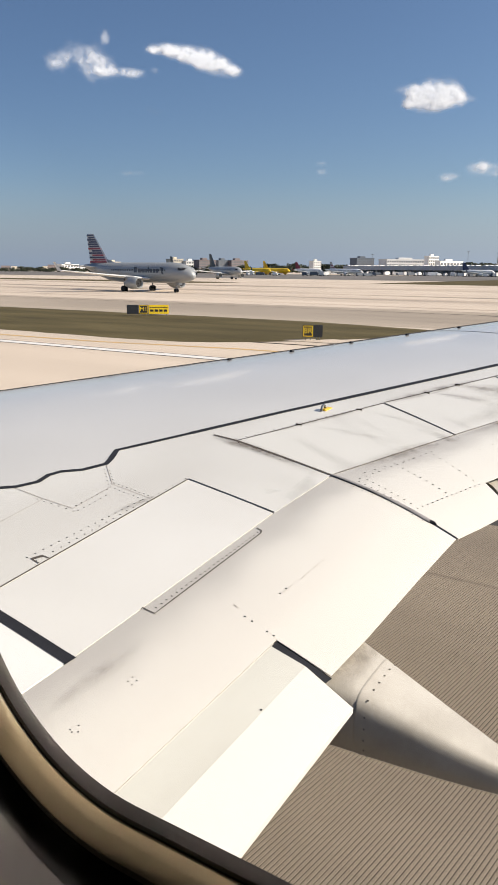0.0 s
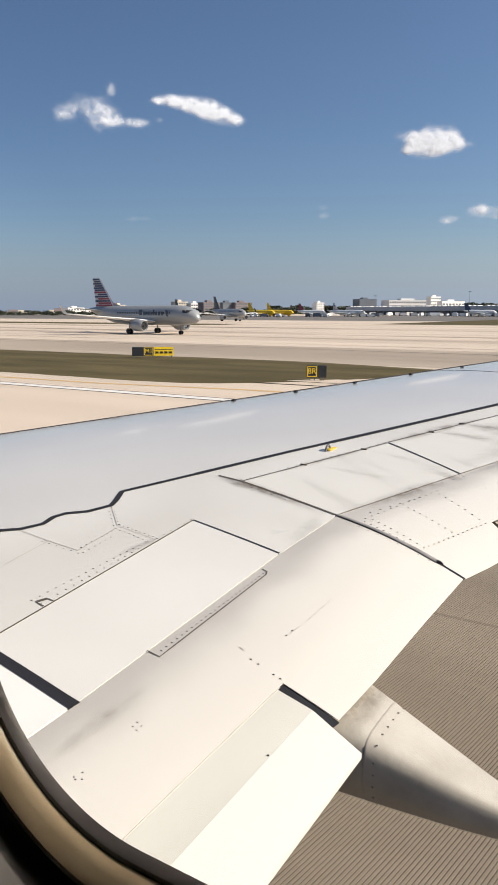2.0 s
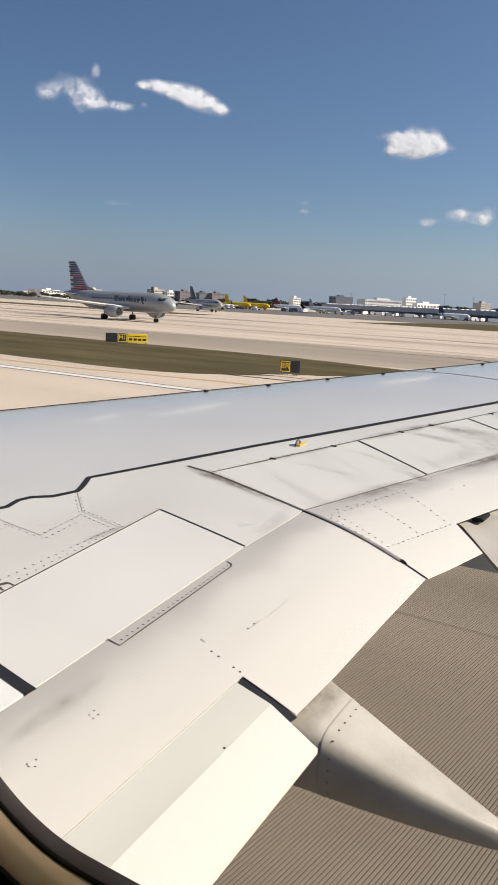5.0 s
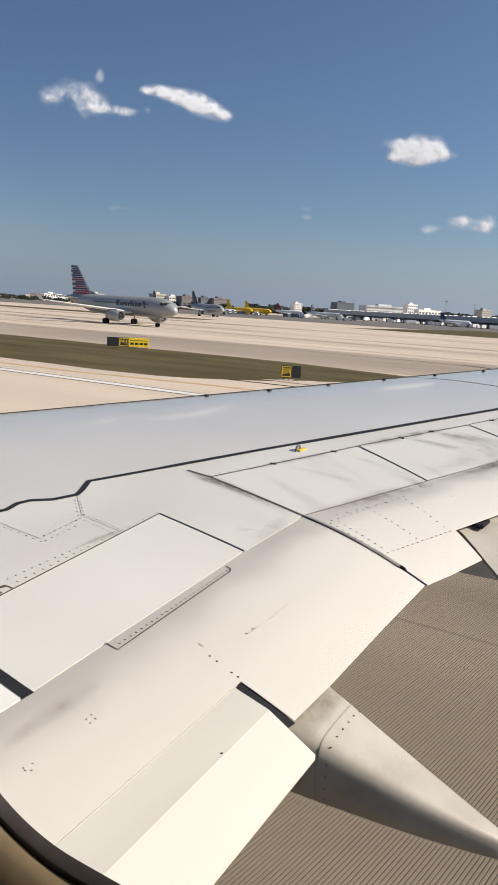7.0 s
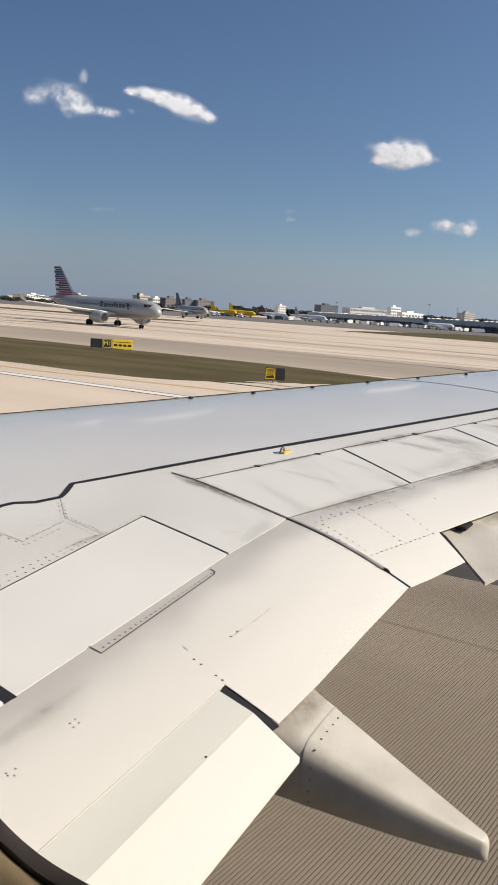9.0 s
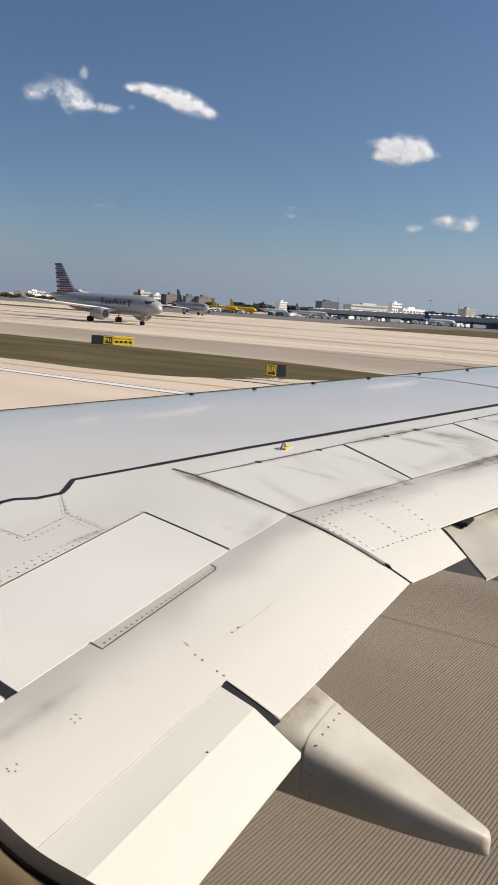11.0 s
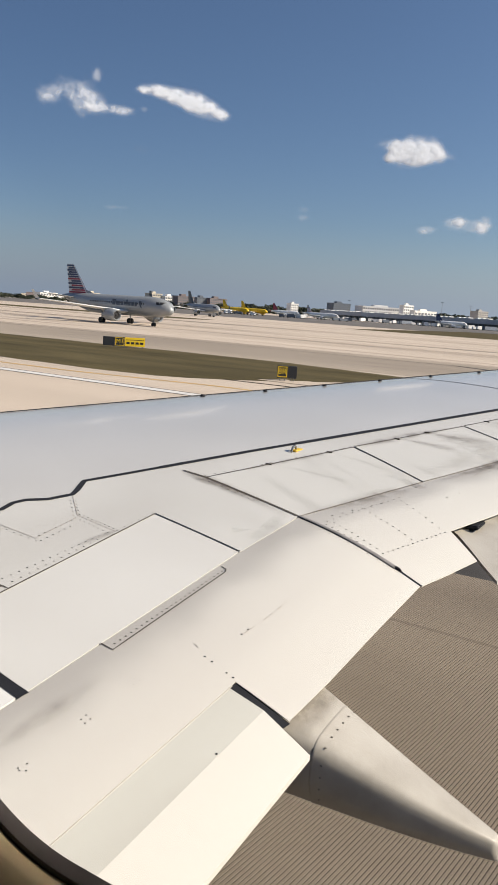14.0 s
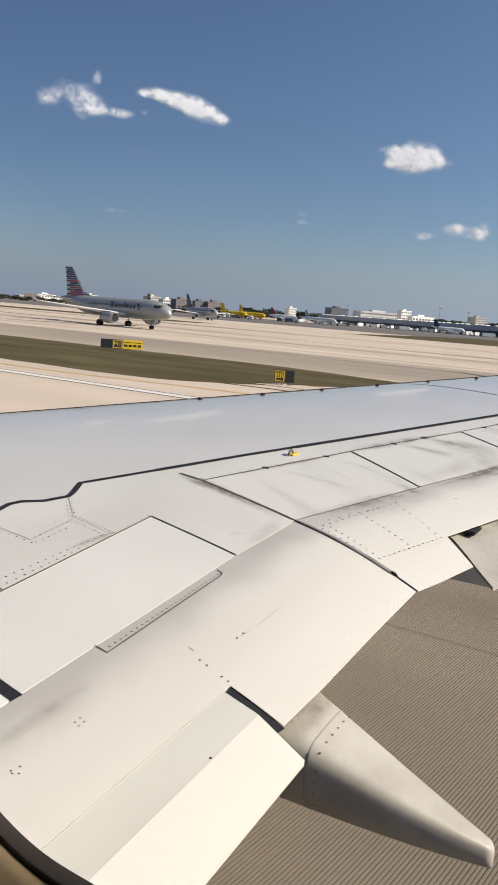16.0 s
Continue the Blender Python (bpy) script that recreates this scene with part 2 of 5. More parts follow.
GRASS = mat("dry grass", (0.118, 0.096, 0.048), 0.95, 0, 0.28, 0.25, 0.6, 3.5, (0.35, 1.2, 1), (0.074, 0.062, 0.03), 0.1)
LINE_WHITE = mat("white road paint", (0.74, 0.72, 0.68), 0.7, 0, 0.08, 1)
LINE_BLACK = mat("black road paint", (0.05, 0.045, 0.04), 0.8, 0, 0.2, 1)
LINE_YELLOW = mat("faded yellow road paint", (0.58, 0.36, 0.10), 0.7, 0, 0.2, 1, tint=(0.52, 0.38, 0.2))


# ---- mesh helpers ----
from mathutils.geometry import tessellate_polygon


def part(name, bm, material, parent=None, label="", smooth=False):
    bmesh.ops.recalc_face_normals(bm, faces=bm.faces)
    return link(name, bm, material, parent, label, smooth)


def link(name, bm, material, parent=None, label="", smooth=False):
    me = bpy.data.meshes.new(name)
    for f in bm.faces:
        f.smooth = smooth
    bm.to_mesh(me)
    bm.free()
    if smooth:
        me.set_sharp_from_angle(angle=radians(35))
    me.materials.append(material)
    ob = new(name, me)
    ob.parent = parent
    if label:
        ob["label"] = label
    return ob


def empty(name, m=None):
    ob = new(name)
    ob.empty_display_size = 0.2
    if m is not None:
        ob.matrix_basis = m
    return ob


def block(bm, x0, x1, y0, y1, z0, z1, bevel=0.0):
    r = bmesh.ops.create_cube(bm, size=1, matrix=Matrix.Translation(((x0 + x1) / 2, (y0 + y1) / 2, (z0 + z1) / 2)) @ Matrix.Diagonal((x1 - x0, y1 - y0, z1 - z0, 1)))
    if bevel:
        es = list({e for v in r["verts"] for e in v.link_edges})
        bmesh.ops.bevel(bm, geom=es, offset=bevel, segments=2, affect='EDGES')
    return bm


def boxed(*a, **k):
    return block(bmesh.new(), *a, **k)


def loft(rings, closed=True, caps=True):
    """A skin over rings of points, all of one length."""
    bm = bmesh.new()
    vs = [[bm.verts.new(p) for p in r] for r in rings]
    n = len(rings[0])
    for a, b in zip(vs, vs[1:]):
        for i in range(n if closed else n - 1):
            j = (i + 1) % n
            bm.faces.new((a[i], a[j], b[j], b[i]))
    if caps:
        bm.faces.new(vs[0][::-1])
        bm.faces.new(vs[-1])
    return bm


def tube(path, r, seg=8):
    rings = []
    for i, p in enumerate(path):
        p = Vector(p)
        d = (Vector(path[min(i + 1, len(path) - 1)]) - Vector(path[max(i - 1, 0)])).normalized()
        q = d.to_track_quat('Z', 'Y')
        rr = r[i] if isinstance(r, (list, tuple)) else r
        rings.append([p + q @ Vector((rr * math.cos(2 * math.pi * k / seg), rr * math.sin(2 * math.pi * k / seg), 0)) for k in range(seg)])
    return loft(rings)


# ---- ground ----
def sheet(name, x0, x1, y0, y1, z, material, label, kind="structure", nx=1, ny=1):
    bm = bmesh.new()
    vs = [[bm.verts.new((x0 + (x1 - x0) * i / nx, y0 + (y1 - y0) * j / ny, z)) for j in range(ny + 1)] for i in range(nx + 1)]
    for i in range(nx):
        for j in range(ny):
            bm.faces.new((vs[i][j], vs[i + 1][j], vs[i + 1][j + 1], vs[i][j + 1]))
    return tagged(link(name, bm, material), label, name.split("_")[0], kind=kind)


sheet("ground", -4300, 4300, -2000, 4300, 0, CONCRETE, "pale sun-bleached concrete airfield with tyre streaks", nx=20, ny=20)
# unseen dark sheet added under the hull to weaken light bounced onto the fairing
sheet("road_3", -90, 80, -14, 3.6, 0.004, RUBBER_AND_LANE, "unseen dark lane under the hull, added to cut bounced light")
sheet("pavement", -70, 60, 3.6, 13.4, 0.003, GROOVED, "grooved grey-brown concrete beside the parked wing")
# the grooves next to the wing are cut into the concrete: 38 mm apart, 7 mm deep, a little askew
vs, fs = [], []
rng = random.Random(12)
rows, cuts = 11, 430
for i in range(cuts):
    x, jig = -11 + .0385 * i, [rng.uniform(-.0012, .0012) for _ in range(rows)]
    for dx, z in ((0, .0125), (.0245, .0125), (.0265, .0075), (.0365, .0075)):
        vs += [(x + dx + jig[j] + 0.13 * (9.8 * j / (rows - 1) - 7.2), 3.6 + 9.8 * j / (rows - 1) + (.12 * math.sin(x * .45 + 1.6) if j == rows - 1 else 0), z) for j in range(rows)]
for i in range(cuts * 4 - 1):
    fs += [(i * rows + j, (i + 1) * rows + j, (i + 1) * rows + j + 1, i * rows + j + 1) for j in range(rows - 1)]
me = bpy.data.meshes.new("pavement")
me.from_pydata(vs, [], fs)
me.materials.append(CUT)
# the groove floors get a darker colour than the concrete tops
me.materials.append(mat("dark groove floor", (0.095, 0.079, 0.064), 0.9, 0, 0.3, 0.5, 0, 8, spec=0.2))
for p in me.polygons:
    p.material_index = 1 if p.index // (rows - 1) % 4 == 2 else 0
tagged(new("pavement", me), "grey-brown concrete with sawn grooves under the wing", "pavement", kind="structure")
sheet("road_4", -12, 60, 13.25, 19, 0.0035, mat("dark asphalt", (0.06, 0.056, 0.054), 0.9, 0, 0.2, 0.6, 0.4, 30, tint=(0.045, 0.042, 0.04)), "dark asphalt shoulder beyond the grooved concrete")
sheet("road_1", -400, 300, 59.5, 85.6, 0.004, TAXI_GREY, "grey concrete taxiway shoulder beside the grass")
def ribbon(name, pts, width, z, material, label):
    bm = bmesh.new()
    prev = None
    for i, p in enumerate(pts):
        a, b = Vector(pts[max(i - 1, 0)]), Vector(pts[min(i + 1, len(pts) - 1)])
        d = (b - a).normalized()
        nrm = Vector((-d.y, d.x)) * width / 2
        v = [bm.verts.new((p[0] + s * nrm.x, p[1] + s * nrm.y, z)) for s in (-1, 1)]
        if prev:
            bm.faces.new((prev[0], v[0], v[1], prev[1]))
        prev = v
    return tagged(link(name, bm, material), label, "marking", kind="structure")


for y0, y1, w, z in ((86.0, 86.0, .4, .008), (150, 84, 9.5, .010), (118, 70, 1.6, .011), (163, 108, 9, .012), (196, 158, 12, .013)):
    ribbon("trim", [(-420, y0), (-140, y0 + (y1 - y0) * .39), (300, y1)], w, z, RUBBER_AND_LANE if w < .8 else WORN_RUBBER, "dark tyre-rubber streak along the taxiway")

# edge line of the runway: white between dark borders
for y0, y1, z, m in ((31.42, 32.58, 0.008, LINE_BLACK), (31.55, 32.4, 0.012, LINE_WHITE)):
    sheet("trim", -260, -12, y0, y1, z, m, "white painted edge line with dark borders on the concrete")
ribbon("trim", [(-120, 34.4), (-60, 34.6), (-34, 35.2), (-24, 36.8), (-12, 37.2)], 0.45, 0.008, LINE_YELLOW, "faded yellow guide line on pale concrete")
ribbon("trim", [(-20.6, 38.6), (-18.4, 38.9)], 1.1, 0.009, LINE_YELLOW, "faded orange marking on pale concrete")
ARC = [(-11 + 4.0 * math.sin(a) - 11 * max(0, -math.cos(a)) ** 2, 61 - 19.5 * math.cos(a)) for a in [i * math.pi / 24 for i in range(25)]]
for dr, m in ((0, LINE_BLACK), (0.45, LINE_BLACK), (0.9, LINE_BLACK)):
    ribbon("trim", [(-60, 39.4 - dr * .2)] + [(x - dr, y) for x, y in ARC] + [(-130, 83)], 0.3, 0.012, m, "curved taxiway guide line with dark edges")


# grass islands, their edges worn
def grass(x0, x1, y0, y1, tip, label):
    bm = bmesh.new()
    n = 160
    rng = random.Random(4)
    prev = None
    for i in range(n + 1):
        s = i / n
        x = x0 + (x1 - x0) * s
        jit = lambda: rng.uniform(-.18, .18) + 0.35 * noise.noise((x * .13, y0, 1))
        yn, yf = y0 + jit(), y1 + jit()
        if x > x1 - tip:
            k = (x - x1 + tip) / tip
            yn, yf = yn + (y1 - y0) * .5 * k * k, yf - (y1 - y0) * .12 * k
        row = [bm.verts.new((x, yn + (yf - yn) * j / 10, 0.012 if j in (0, 10) else 0.05 + 0.05 * noise.noise((x * .4, j, 3)))) for j in range(11)]
        if prev:
            for j in range(10):
                bm.faces.new((prev[j], row[j], row[j + 1], prev[j + 1]))
        prev = row
    return tagged(link("grass", bm, GRASS, smooth=True), label, "grass", kind="stuff")


grass(-330, -20, 37.9, 60.5, 12, "dry olive-brown mown grass strip between taxiways")
sheet("road_2", -900, 700, 335, 700, 0.004, mat("worn dark asphalt", (0.17, 0.155, 0.14), 0.9, 0, 0.2, 0.02, 0, 8, (0.3, 2, 1), (0.12, 0.11, 0.10)), "worn dark asphalt apron before the terminal")
grass(-700, -150, 205, 232, 0.01, "thin strip of dry grass between far taxiways")
grass(-110, 500, 250, 420, 0.01, "far dry grass field beyond the taxiways")

# ---- own aircraft: wing ----
DIH, ZR = math.tan(radians(4.5)), 3.0
CS = [-.2, 0, .1, .25, .5, .76, .9, 1.0, 1.3]
SL = [.16, .16, .08, .02, -.03, -.09, -.16, -.26, -.30]


def xle(y):
    return -8.0936 + .5222 * y


def xte(y):
    return -.85 + .25 * max(0, y - 3.8)


def rise(c):
    tot = 0
    for a, b, sa, sb in zip(CS, CS[1:], SL, SL[1:]):
        if c <= a:
            break
        e = min(c, b)
        tot += (2 * sa + (sb - sa) * (e - a) / (b - a)) / 2 * (e - a)
    return tot


BASE_RISE = rise(.76)


def skin_z(x, y):
    c = (x - xle(y)) / (xte(y) - xle(y))
    sp = -1.91 + .34 * max(0, y - 3.9)
    te = -1.06 + .33 * max(0, y - 3.7)
    u = min(max((x - sp) / (te - sp), 0), 1)
    return ZR + DIH * y + 4.2 * (rise(min(max(c, -.19), 1.29)) - BASE_RISE) + .018 * math.sin(math.pi * u)


def drape(name, pts, material, parent, dz=0.0, thick=0.022, step=0.14, label="", zfun=None):
    """A panel of the wing skin: an outline in plan, laid on the wing's curved surface, with thickness."""
    zfun = zfun or skin_z
    bm = bmesh.new()
    corners = [bm.verts.new((x, y, 0)) for x, y in pts]
    for tri in tessellate_polygon([[Vector((x, y, 0)) for x, y in pts]]):
        bm.faces.new([corners[k] for k in tri])
    for ax in (0, 1):
        lo, hi = min(p[ax] for p in pts), max(p[ax] for p in pts)
        st = step * (1 if ax == 0 else 3)
        k = math.floor(lo / st) + 1
        while k * st < hi:
            co, no = [0, 0, 0], [0, 0, 0]
            co[ax], no[ax] = k * st, 1
            bmesh.ops.bisect_plane(bm, geom=bm.verts[:] + bm.edges[:] + bm.faces[:], plane_co=co, plane_no=no, dist=1e-5)
            k += 1
    top = bm.faces[:]
    rim = [e for e in bm.edges if len(e.link_faces) == 1]
    for v in bm.verts:
        v.co.z = zfun(v.co.x, v.co.y) + dz
    for f in top:
        f.normal_update()
        if f.normal.z < 0:
            f.normal_flip()
    low = {v: bm.verts.new((v.co.x, v.co.y, v.co.z - thick)) for v in bm.verts[:]}
    for f in top:
        bm.faces.new([low[v] for v in reversed(f.verts[:])])
    for e in rim:
        a, b = e.verts
        bm.faces.new((a, b, low[b], low[a]))
    return part(name, bm, material, parent, label, smooth=True)


def shrink(pts, g):
    """An outline drawn in by g on all sides."""
    area = sum(a[0] * b[1] - b[0] * a[1] for a, b in zip(pts, pts[1:] + pts[:1]))
    s = 1 if area > 0 else -1
    out = []
    for i, p in enumerate(pts):
        a, b = Vector(pts[i - 1]), Vector(pts[(i + 1) % len(pts)])
        p = Vector(p)
        d0, d1 = (p - a).normalized(), (b - p).normalized()
        n0, n1 = Vector((-d0.y, d0.x)) * s, Vector((-d1.y, d1.x)) * s
        m = n0 + n1
        m = m / max(m.dot(n0), 0.35)
        out.append(tuple(p + m * g))
    return out


wing = tagged(empty("aircraft_wing"), "light grey airliner wing with white flaps and panel seams", "wing")
wing.matrix_basis = TILT

# the box under the skin, closed below, with the rounded nose
rings = []
for y in [0.25 + i * 0.6 for i in range(26)]:
    x0, x1 = xle(y), xte(y)
    ch = x1 - x0
    up = [(x0 + ch * c, y, skin_z(x0 + ch * c, y) - 0.03) for c in (0.84, .78, .65, .5, .35, .2, .1, .02)]
    lo = [(x0 + ch * c, y, skin_z(x0 + ch * c, y) - 0.10 - 0.45 * math.sin(math.pi * min(1, c * .9 + .08)) ** .8) for c in (.02, .1, .25, .45, .65, .78, .84)]
    rings.append(up + lo)
part("wing_box", loft(rings), UNDER, wing, "dark primer under the skin panels", True)
rings = []
for y in [0.25 + i * 0.3 for i in range(52)]:
    x0 = xle(y)
    z0 = skin_z(x0, y)
    rings.append([(x0 - f, y + f * .3, z0 - d) for f, d in ((-.02, -.003), (0, 0), (.05, .010), (.10, .028), (.14, .06), (.155, .11), (.14, .17), (.08, .23), (-.05, .28), (-.3, .32), (-.3, .2))])
part("leading_edge", loft(rings), GREY_PAINT, wing, "rounded grey nose of the slat", True)

SEAM_LINE = [(-3.7, .3), (-3.58, 2.4), (-3.43, 2.68), (-3.34, 2.76), (-3.29, 2.88), (-3.32, 2.99), (-3.30, 3.07), (-3.21, 3.16), (-3.16, 3.31), (-3.19, 3.38), (-3.28, 3.54), (-2.79, 4.84), (-1.62, 7.72)]
SEAM_OUT = [(-1.16, 9.0), (.5, 15.4)]


def off(line, g):
    return [(x + g, y) for x, y in line]


slat_in = [(xle(.3), .3)] + off(SEAM_LINE, -.014) + [(-1.27, 8.60), (xle(9.13), 9.13)]
drape("slat", slat_in, GREY_PAINT, wing, 0, .02, label="grey leading-edge slat panel")
drape("slat", [(xle(9.15), 9.15), (-1.265, 8.63)] + off(SEAM_OUT, -.014) + [(xle(15.4), 15.4)], GREY_PAINT, wing, 0, .02)
front = off(SEAM_LINE, .014) + off(SEAM_OUT, .014) + [(1.0, 15.4), (-.78, 9.4), (-1.2, 8.2), (-1.74, 6.74), (-2.24, 5.44), (-2.72, 4.10), (-1.925, 3.91), (-1.932, 3.27), (-2.58, 3.38), (-2.5, 1.84), (-2.5, 1.80), (-2.5, .3)]
drape("skin_panel", front, SKIN_PAINT, wing, label="fixed upper skin with worn grey paint")
G = .005
drape("spoiler", shrink([(-2.58, 3.38), (-1.932, 3.27), (-1.89, 1.77), (-2.5, 1.84)], G), SPOILER_PAINT, wing, .0008)
drape("skin_panel", shrink([(-2.5, 1.80), (-1.89, 1.73), (-1.88, .3), (-2.5, .3)], G), WHITE, wing, .002, label="bright white panel inboard of the spoiler")
S = [[(-2.72, 4.10), (-2.24, 5.44), (-1.54, 5.04), (-1.92, 3.92)], [(-2.24, 5.46), (-1.74, 6.73), (-1.09, 6.34), (-1.54, 5.05)], [(-1.74, 6.75), (-1.2, 8.2), (-.55, 7.8), (-1.09, 6.36)], [(-1.2, 8.2), (-.78, 9.4), (-.1, 9.1), (-.55, 7.8)]]
for q in S:
    drape("spoiler", shrink(q, G), OUTER_SPOILER, wing, .002)
cover = [(-1.88, .3), (-1.89, 1.74), (-1.932, 3.27), (-1.918, 3.903), (-1.75, 3.855), (-1.22, 3.676), (-1.060, 3.622), (-1.068, 3.1), (-1.07, 2.56), (-1.08, 2.25), (-1.335, 2.29), (-1.335, 1.4), (-1.335, .3)]
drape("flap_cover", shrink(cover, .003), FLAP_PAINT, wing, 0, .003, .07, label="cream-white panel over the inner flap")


def flap_z(x, y):
    """The inner flap: a nearly level front part, then a crease into the droop."""
    a, bend = -1.345, -1.163
    return skin_z(a, y) - .002 - .05 * (x - a) - .27 * max(0, x - bend)


FLAP_NOSE = mat("grey-green flap nose paint", (0.725, 0.72, 0.65), 0.45, 0.0, 0.04, 2.0, 0.0, 40, (2.2, .5, 1), tint=(0.64, 0.625, 0.56))
drape("flap_nose", [(-1.50, .3), (-1.50, 2.25), (-1.345, 2.25), (-1.163, 2.207), (-1.163, 1.2), (-1.163, .3)], FLAP_NOSE, wing, 0, .02, .09, "grey-green front of the inner flap", flap_z)
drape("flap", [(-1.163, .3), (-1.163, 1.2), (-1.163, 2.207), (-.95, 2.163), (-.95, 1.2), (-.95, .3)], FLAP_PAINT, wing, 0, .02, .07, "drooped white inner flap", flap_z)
# thin tube added to hide the bright sunlit rear edge of the cover
part("joint", tube([(-1.3345, y, skin_z(-1.3345, y) - .0012) for y in (.3, .8, 1.3, 1.8, 2.265)], 0.0022, 6), FAIRING_PAINT, wing, "cream tube over the joint, hiding the cover's sunlit edge")
outer = [(-1.915, 3.93), (-1.747, 3.876), (-1.22, 3.692), (-1.054, 3.634), (-.91, 4.15), (-1.13, 4.36), (-.95, 4.91), (.12, 8.1), (1.95, 15.4), (1.0, 15.4), (-.1, 9.1), (-.55, 7.8), (-1.09, 6.35), (-1.54, 5.045)]
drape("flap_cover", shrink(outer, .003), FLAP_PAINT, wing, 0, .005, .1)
drape("flap", [(-1.75, 4.85), (-1.115, 4.46), (-.785, 4.11), (-.755, 4.20), (.38, 8.4), (-.6, 8.4), (-1.65, 5.4)], FAIRING_PAINT, wing, -.05, .02, .1, "lowered outer flap section")


def strip(pts, w, material=SEAM, name="seam", up=.0025):
    bm = bmesh.new()
    fine = []
    for a, b in zip(pts, pts[1:]):
        k = max(1, int((Vector(b) - Vector(a)).length / .08))
        fine += [tuple(Vector(a).lerp(Vector(b), i / k)) for i in range(k)]
    fine.append(pts[-1])
    prev = None
    for i, p in enumerate(fine):
        d = (Vector(fine[min(i + 1, len(fine) - 1)]) - Vector(fine[max(i - 1, 0)])).normalized()
        nr = Vector((-d.y, d.x)) * w / 2
        v = [bm.verts.new((p[0] + s * nr.x, p[1] + s * nr.y, skin_z(p[0] + s * nr.x, p[1] + s * nr.y) + up)) for s in (-1, 1)]
        if prev:
            bm.faces.new((prev[0], v[0], v[1], prev[1]))
        prev = v
    return part(name, bm, material, wing)


strip(SEAM_LINE + SEAM_OUT, .039, SEAL, "slat_seal", .003)
strip([(-3.08, 4.07), (-2.79, 4.84), (-1.62, 7.72), (-1.16, 9.0), (.5, 15.4)], .047, SEAL, "slat_seal", .0035)
strip([(-2.63, 5.23), (-1.62, 7.72), (-1.16, 9.0), (.5, 15.4)], .056, SEAL, "slat_seal", .004)
strip([(-1.27, 8.60), (xle(9.13), 9.13)], .018, SEAL, "slat_seal", .003)
for q in S:
    strip([q[0], q[1]], .012, SEAM, up=.004)
    strip([q[1], q[2]], .013, SEAL, up=.004)
    strip([q[2], q[3]], .0055, EDGE_DIRT, up=.004)
strip([(-2.5, 1.84), (-2.58, 3.38)], .009, SEAM, up=.004)
strip([(-2.58, 3.38), (-1.932, 3.27)], .010, SEAL, up=.004)
strip([(-2.52, 1.822), (-1.882, 1.747)], .05, SEAL, up=.004)
strip([(-1.34, 2.276), (-1.08, 2.23)], .044, SEAL, up=-.006)
strip([(-1.915, 3.918), (-1.75, 3.865), (-1.22, 3.685)], .034, SEAL, up=.002)
strip([(-1.22, 3.684), (-1.056, 3.628)], .009, SEAL, up=.002)
strip([(-3.14, 3.29), (-2.9, 3.08), (-2.58, 3.04)], .003, EDGE_DIRT)
strip([(-2.53, 2.19), (-2.59, 2.20), (-2.57, 2.25), (-2.53, 2.25)], .008)
strip([(-3.4, 2.75), (-3.09, 2.72), (-2.84, 2.71)], .0035, EDGE_DIRT)
strip([(-2.84, 2.71), (-2.88, 3.05)], .0025, EDGE_DIRT)
strip([(-3.03, 2.38), (-3.07, 2.71)], .003, EDGE_DIRT)
strip([(-2.59, 2.20), (-2.57, 2.25)], .02)
strip([(-2.92, 4.12), (-2.72, 4.10), (-1.93, 3.915)], .016, up=.004)
strip([(-1.905, 2.17), (-1.83, 2.16), (-1.86, 3.02), (-1.875, 3.05), (-1.91, 3.06)], .007)
part("edge_seal", tube([(xle(y) + .012, y, skin_z(xle(y) + .012, y) + .002) for y in [.4 + .4 * i for i in range(37)]], .0085, 6), SEAL, wing, "dark erosion strip along the leading edge", True)


def smear(pts, widths, strength=.7, up=.0045):
    """A film of grime along a line on the skin, full in the middle and fading to both sides and ends."""
    vs, fs, amt = [], [], []
    fine = []
    for k in range(len(pts) - 1):
        for i in range(8):
            fine.append((Vector(pts[k]).lerp(Vector(pts[k + 1]), i / 8), widths[k] + (widths[k + 1] - widths[k]) * i / 8))
    fine.append((Vector(pts[-1]), widths[-1]))
    for i, (p, w) in enumerate(fine):
        d = (fine[min(i + 1, len(fine) - 1)][0] - fine[max(i - 1, 0)][0]).normalized()
        nr = Vector((-d.y, d.x)) * w / 2
        end = min(1, 3 * min(i, len(fine) - 1 - i) / len(fine))
        for c in (-1, -.5, 0, .5, 1):
            q = p + nr * c
            vs.append((q.x, q.y, skin_z(q.x, q.y) + up))
            amt.append(strength * end * (1 - abs(c)))
        if i:
            b = 5 * i
            fs += [(b - 5 + c, b - 4 + c, b + 1 + c, b + c) for c in range(4)]
    me = bpy.data.meshes.new("grime")
    me.from_pydata(vs, [], fs)
    me.attributes.new("fullness", 'FLOAT', 'POINT').data.foreach_set("value", amt)
    me.materials.append(GRIME)
    ob = new("grime", me)
    ob.parent = wing
    ob["label"] = "brown grime smeared on the paint"
    return ob


smear([(-2.95, 4.11), (-2.72, 4.07), (-2.4, 4.0), (-1.95, 3.88)], [.05, .16, .12, .1], .8)
smear([(-2.3, 3.75), (-1.96, 3.6), (-1.88, 3.2)], [.25, .4, .3], .1)
smear([(-2.02, 3.9), (-1.97, 3.7), (-1.95, 3.45)], [.05, .12, .06], .2)
smear([(-2.3, 5.3), (-2.12, 5.78), (-1.98, 6.15), (-1.74, 6.75)], [.06, .16, .14, .05], .8)
smear([(-1.62, 7.05), (-1.4, 7.6), (-1.2, 8.2)], [.05, .14, .05], .7)
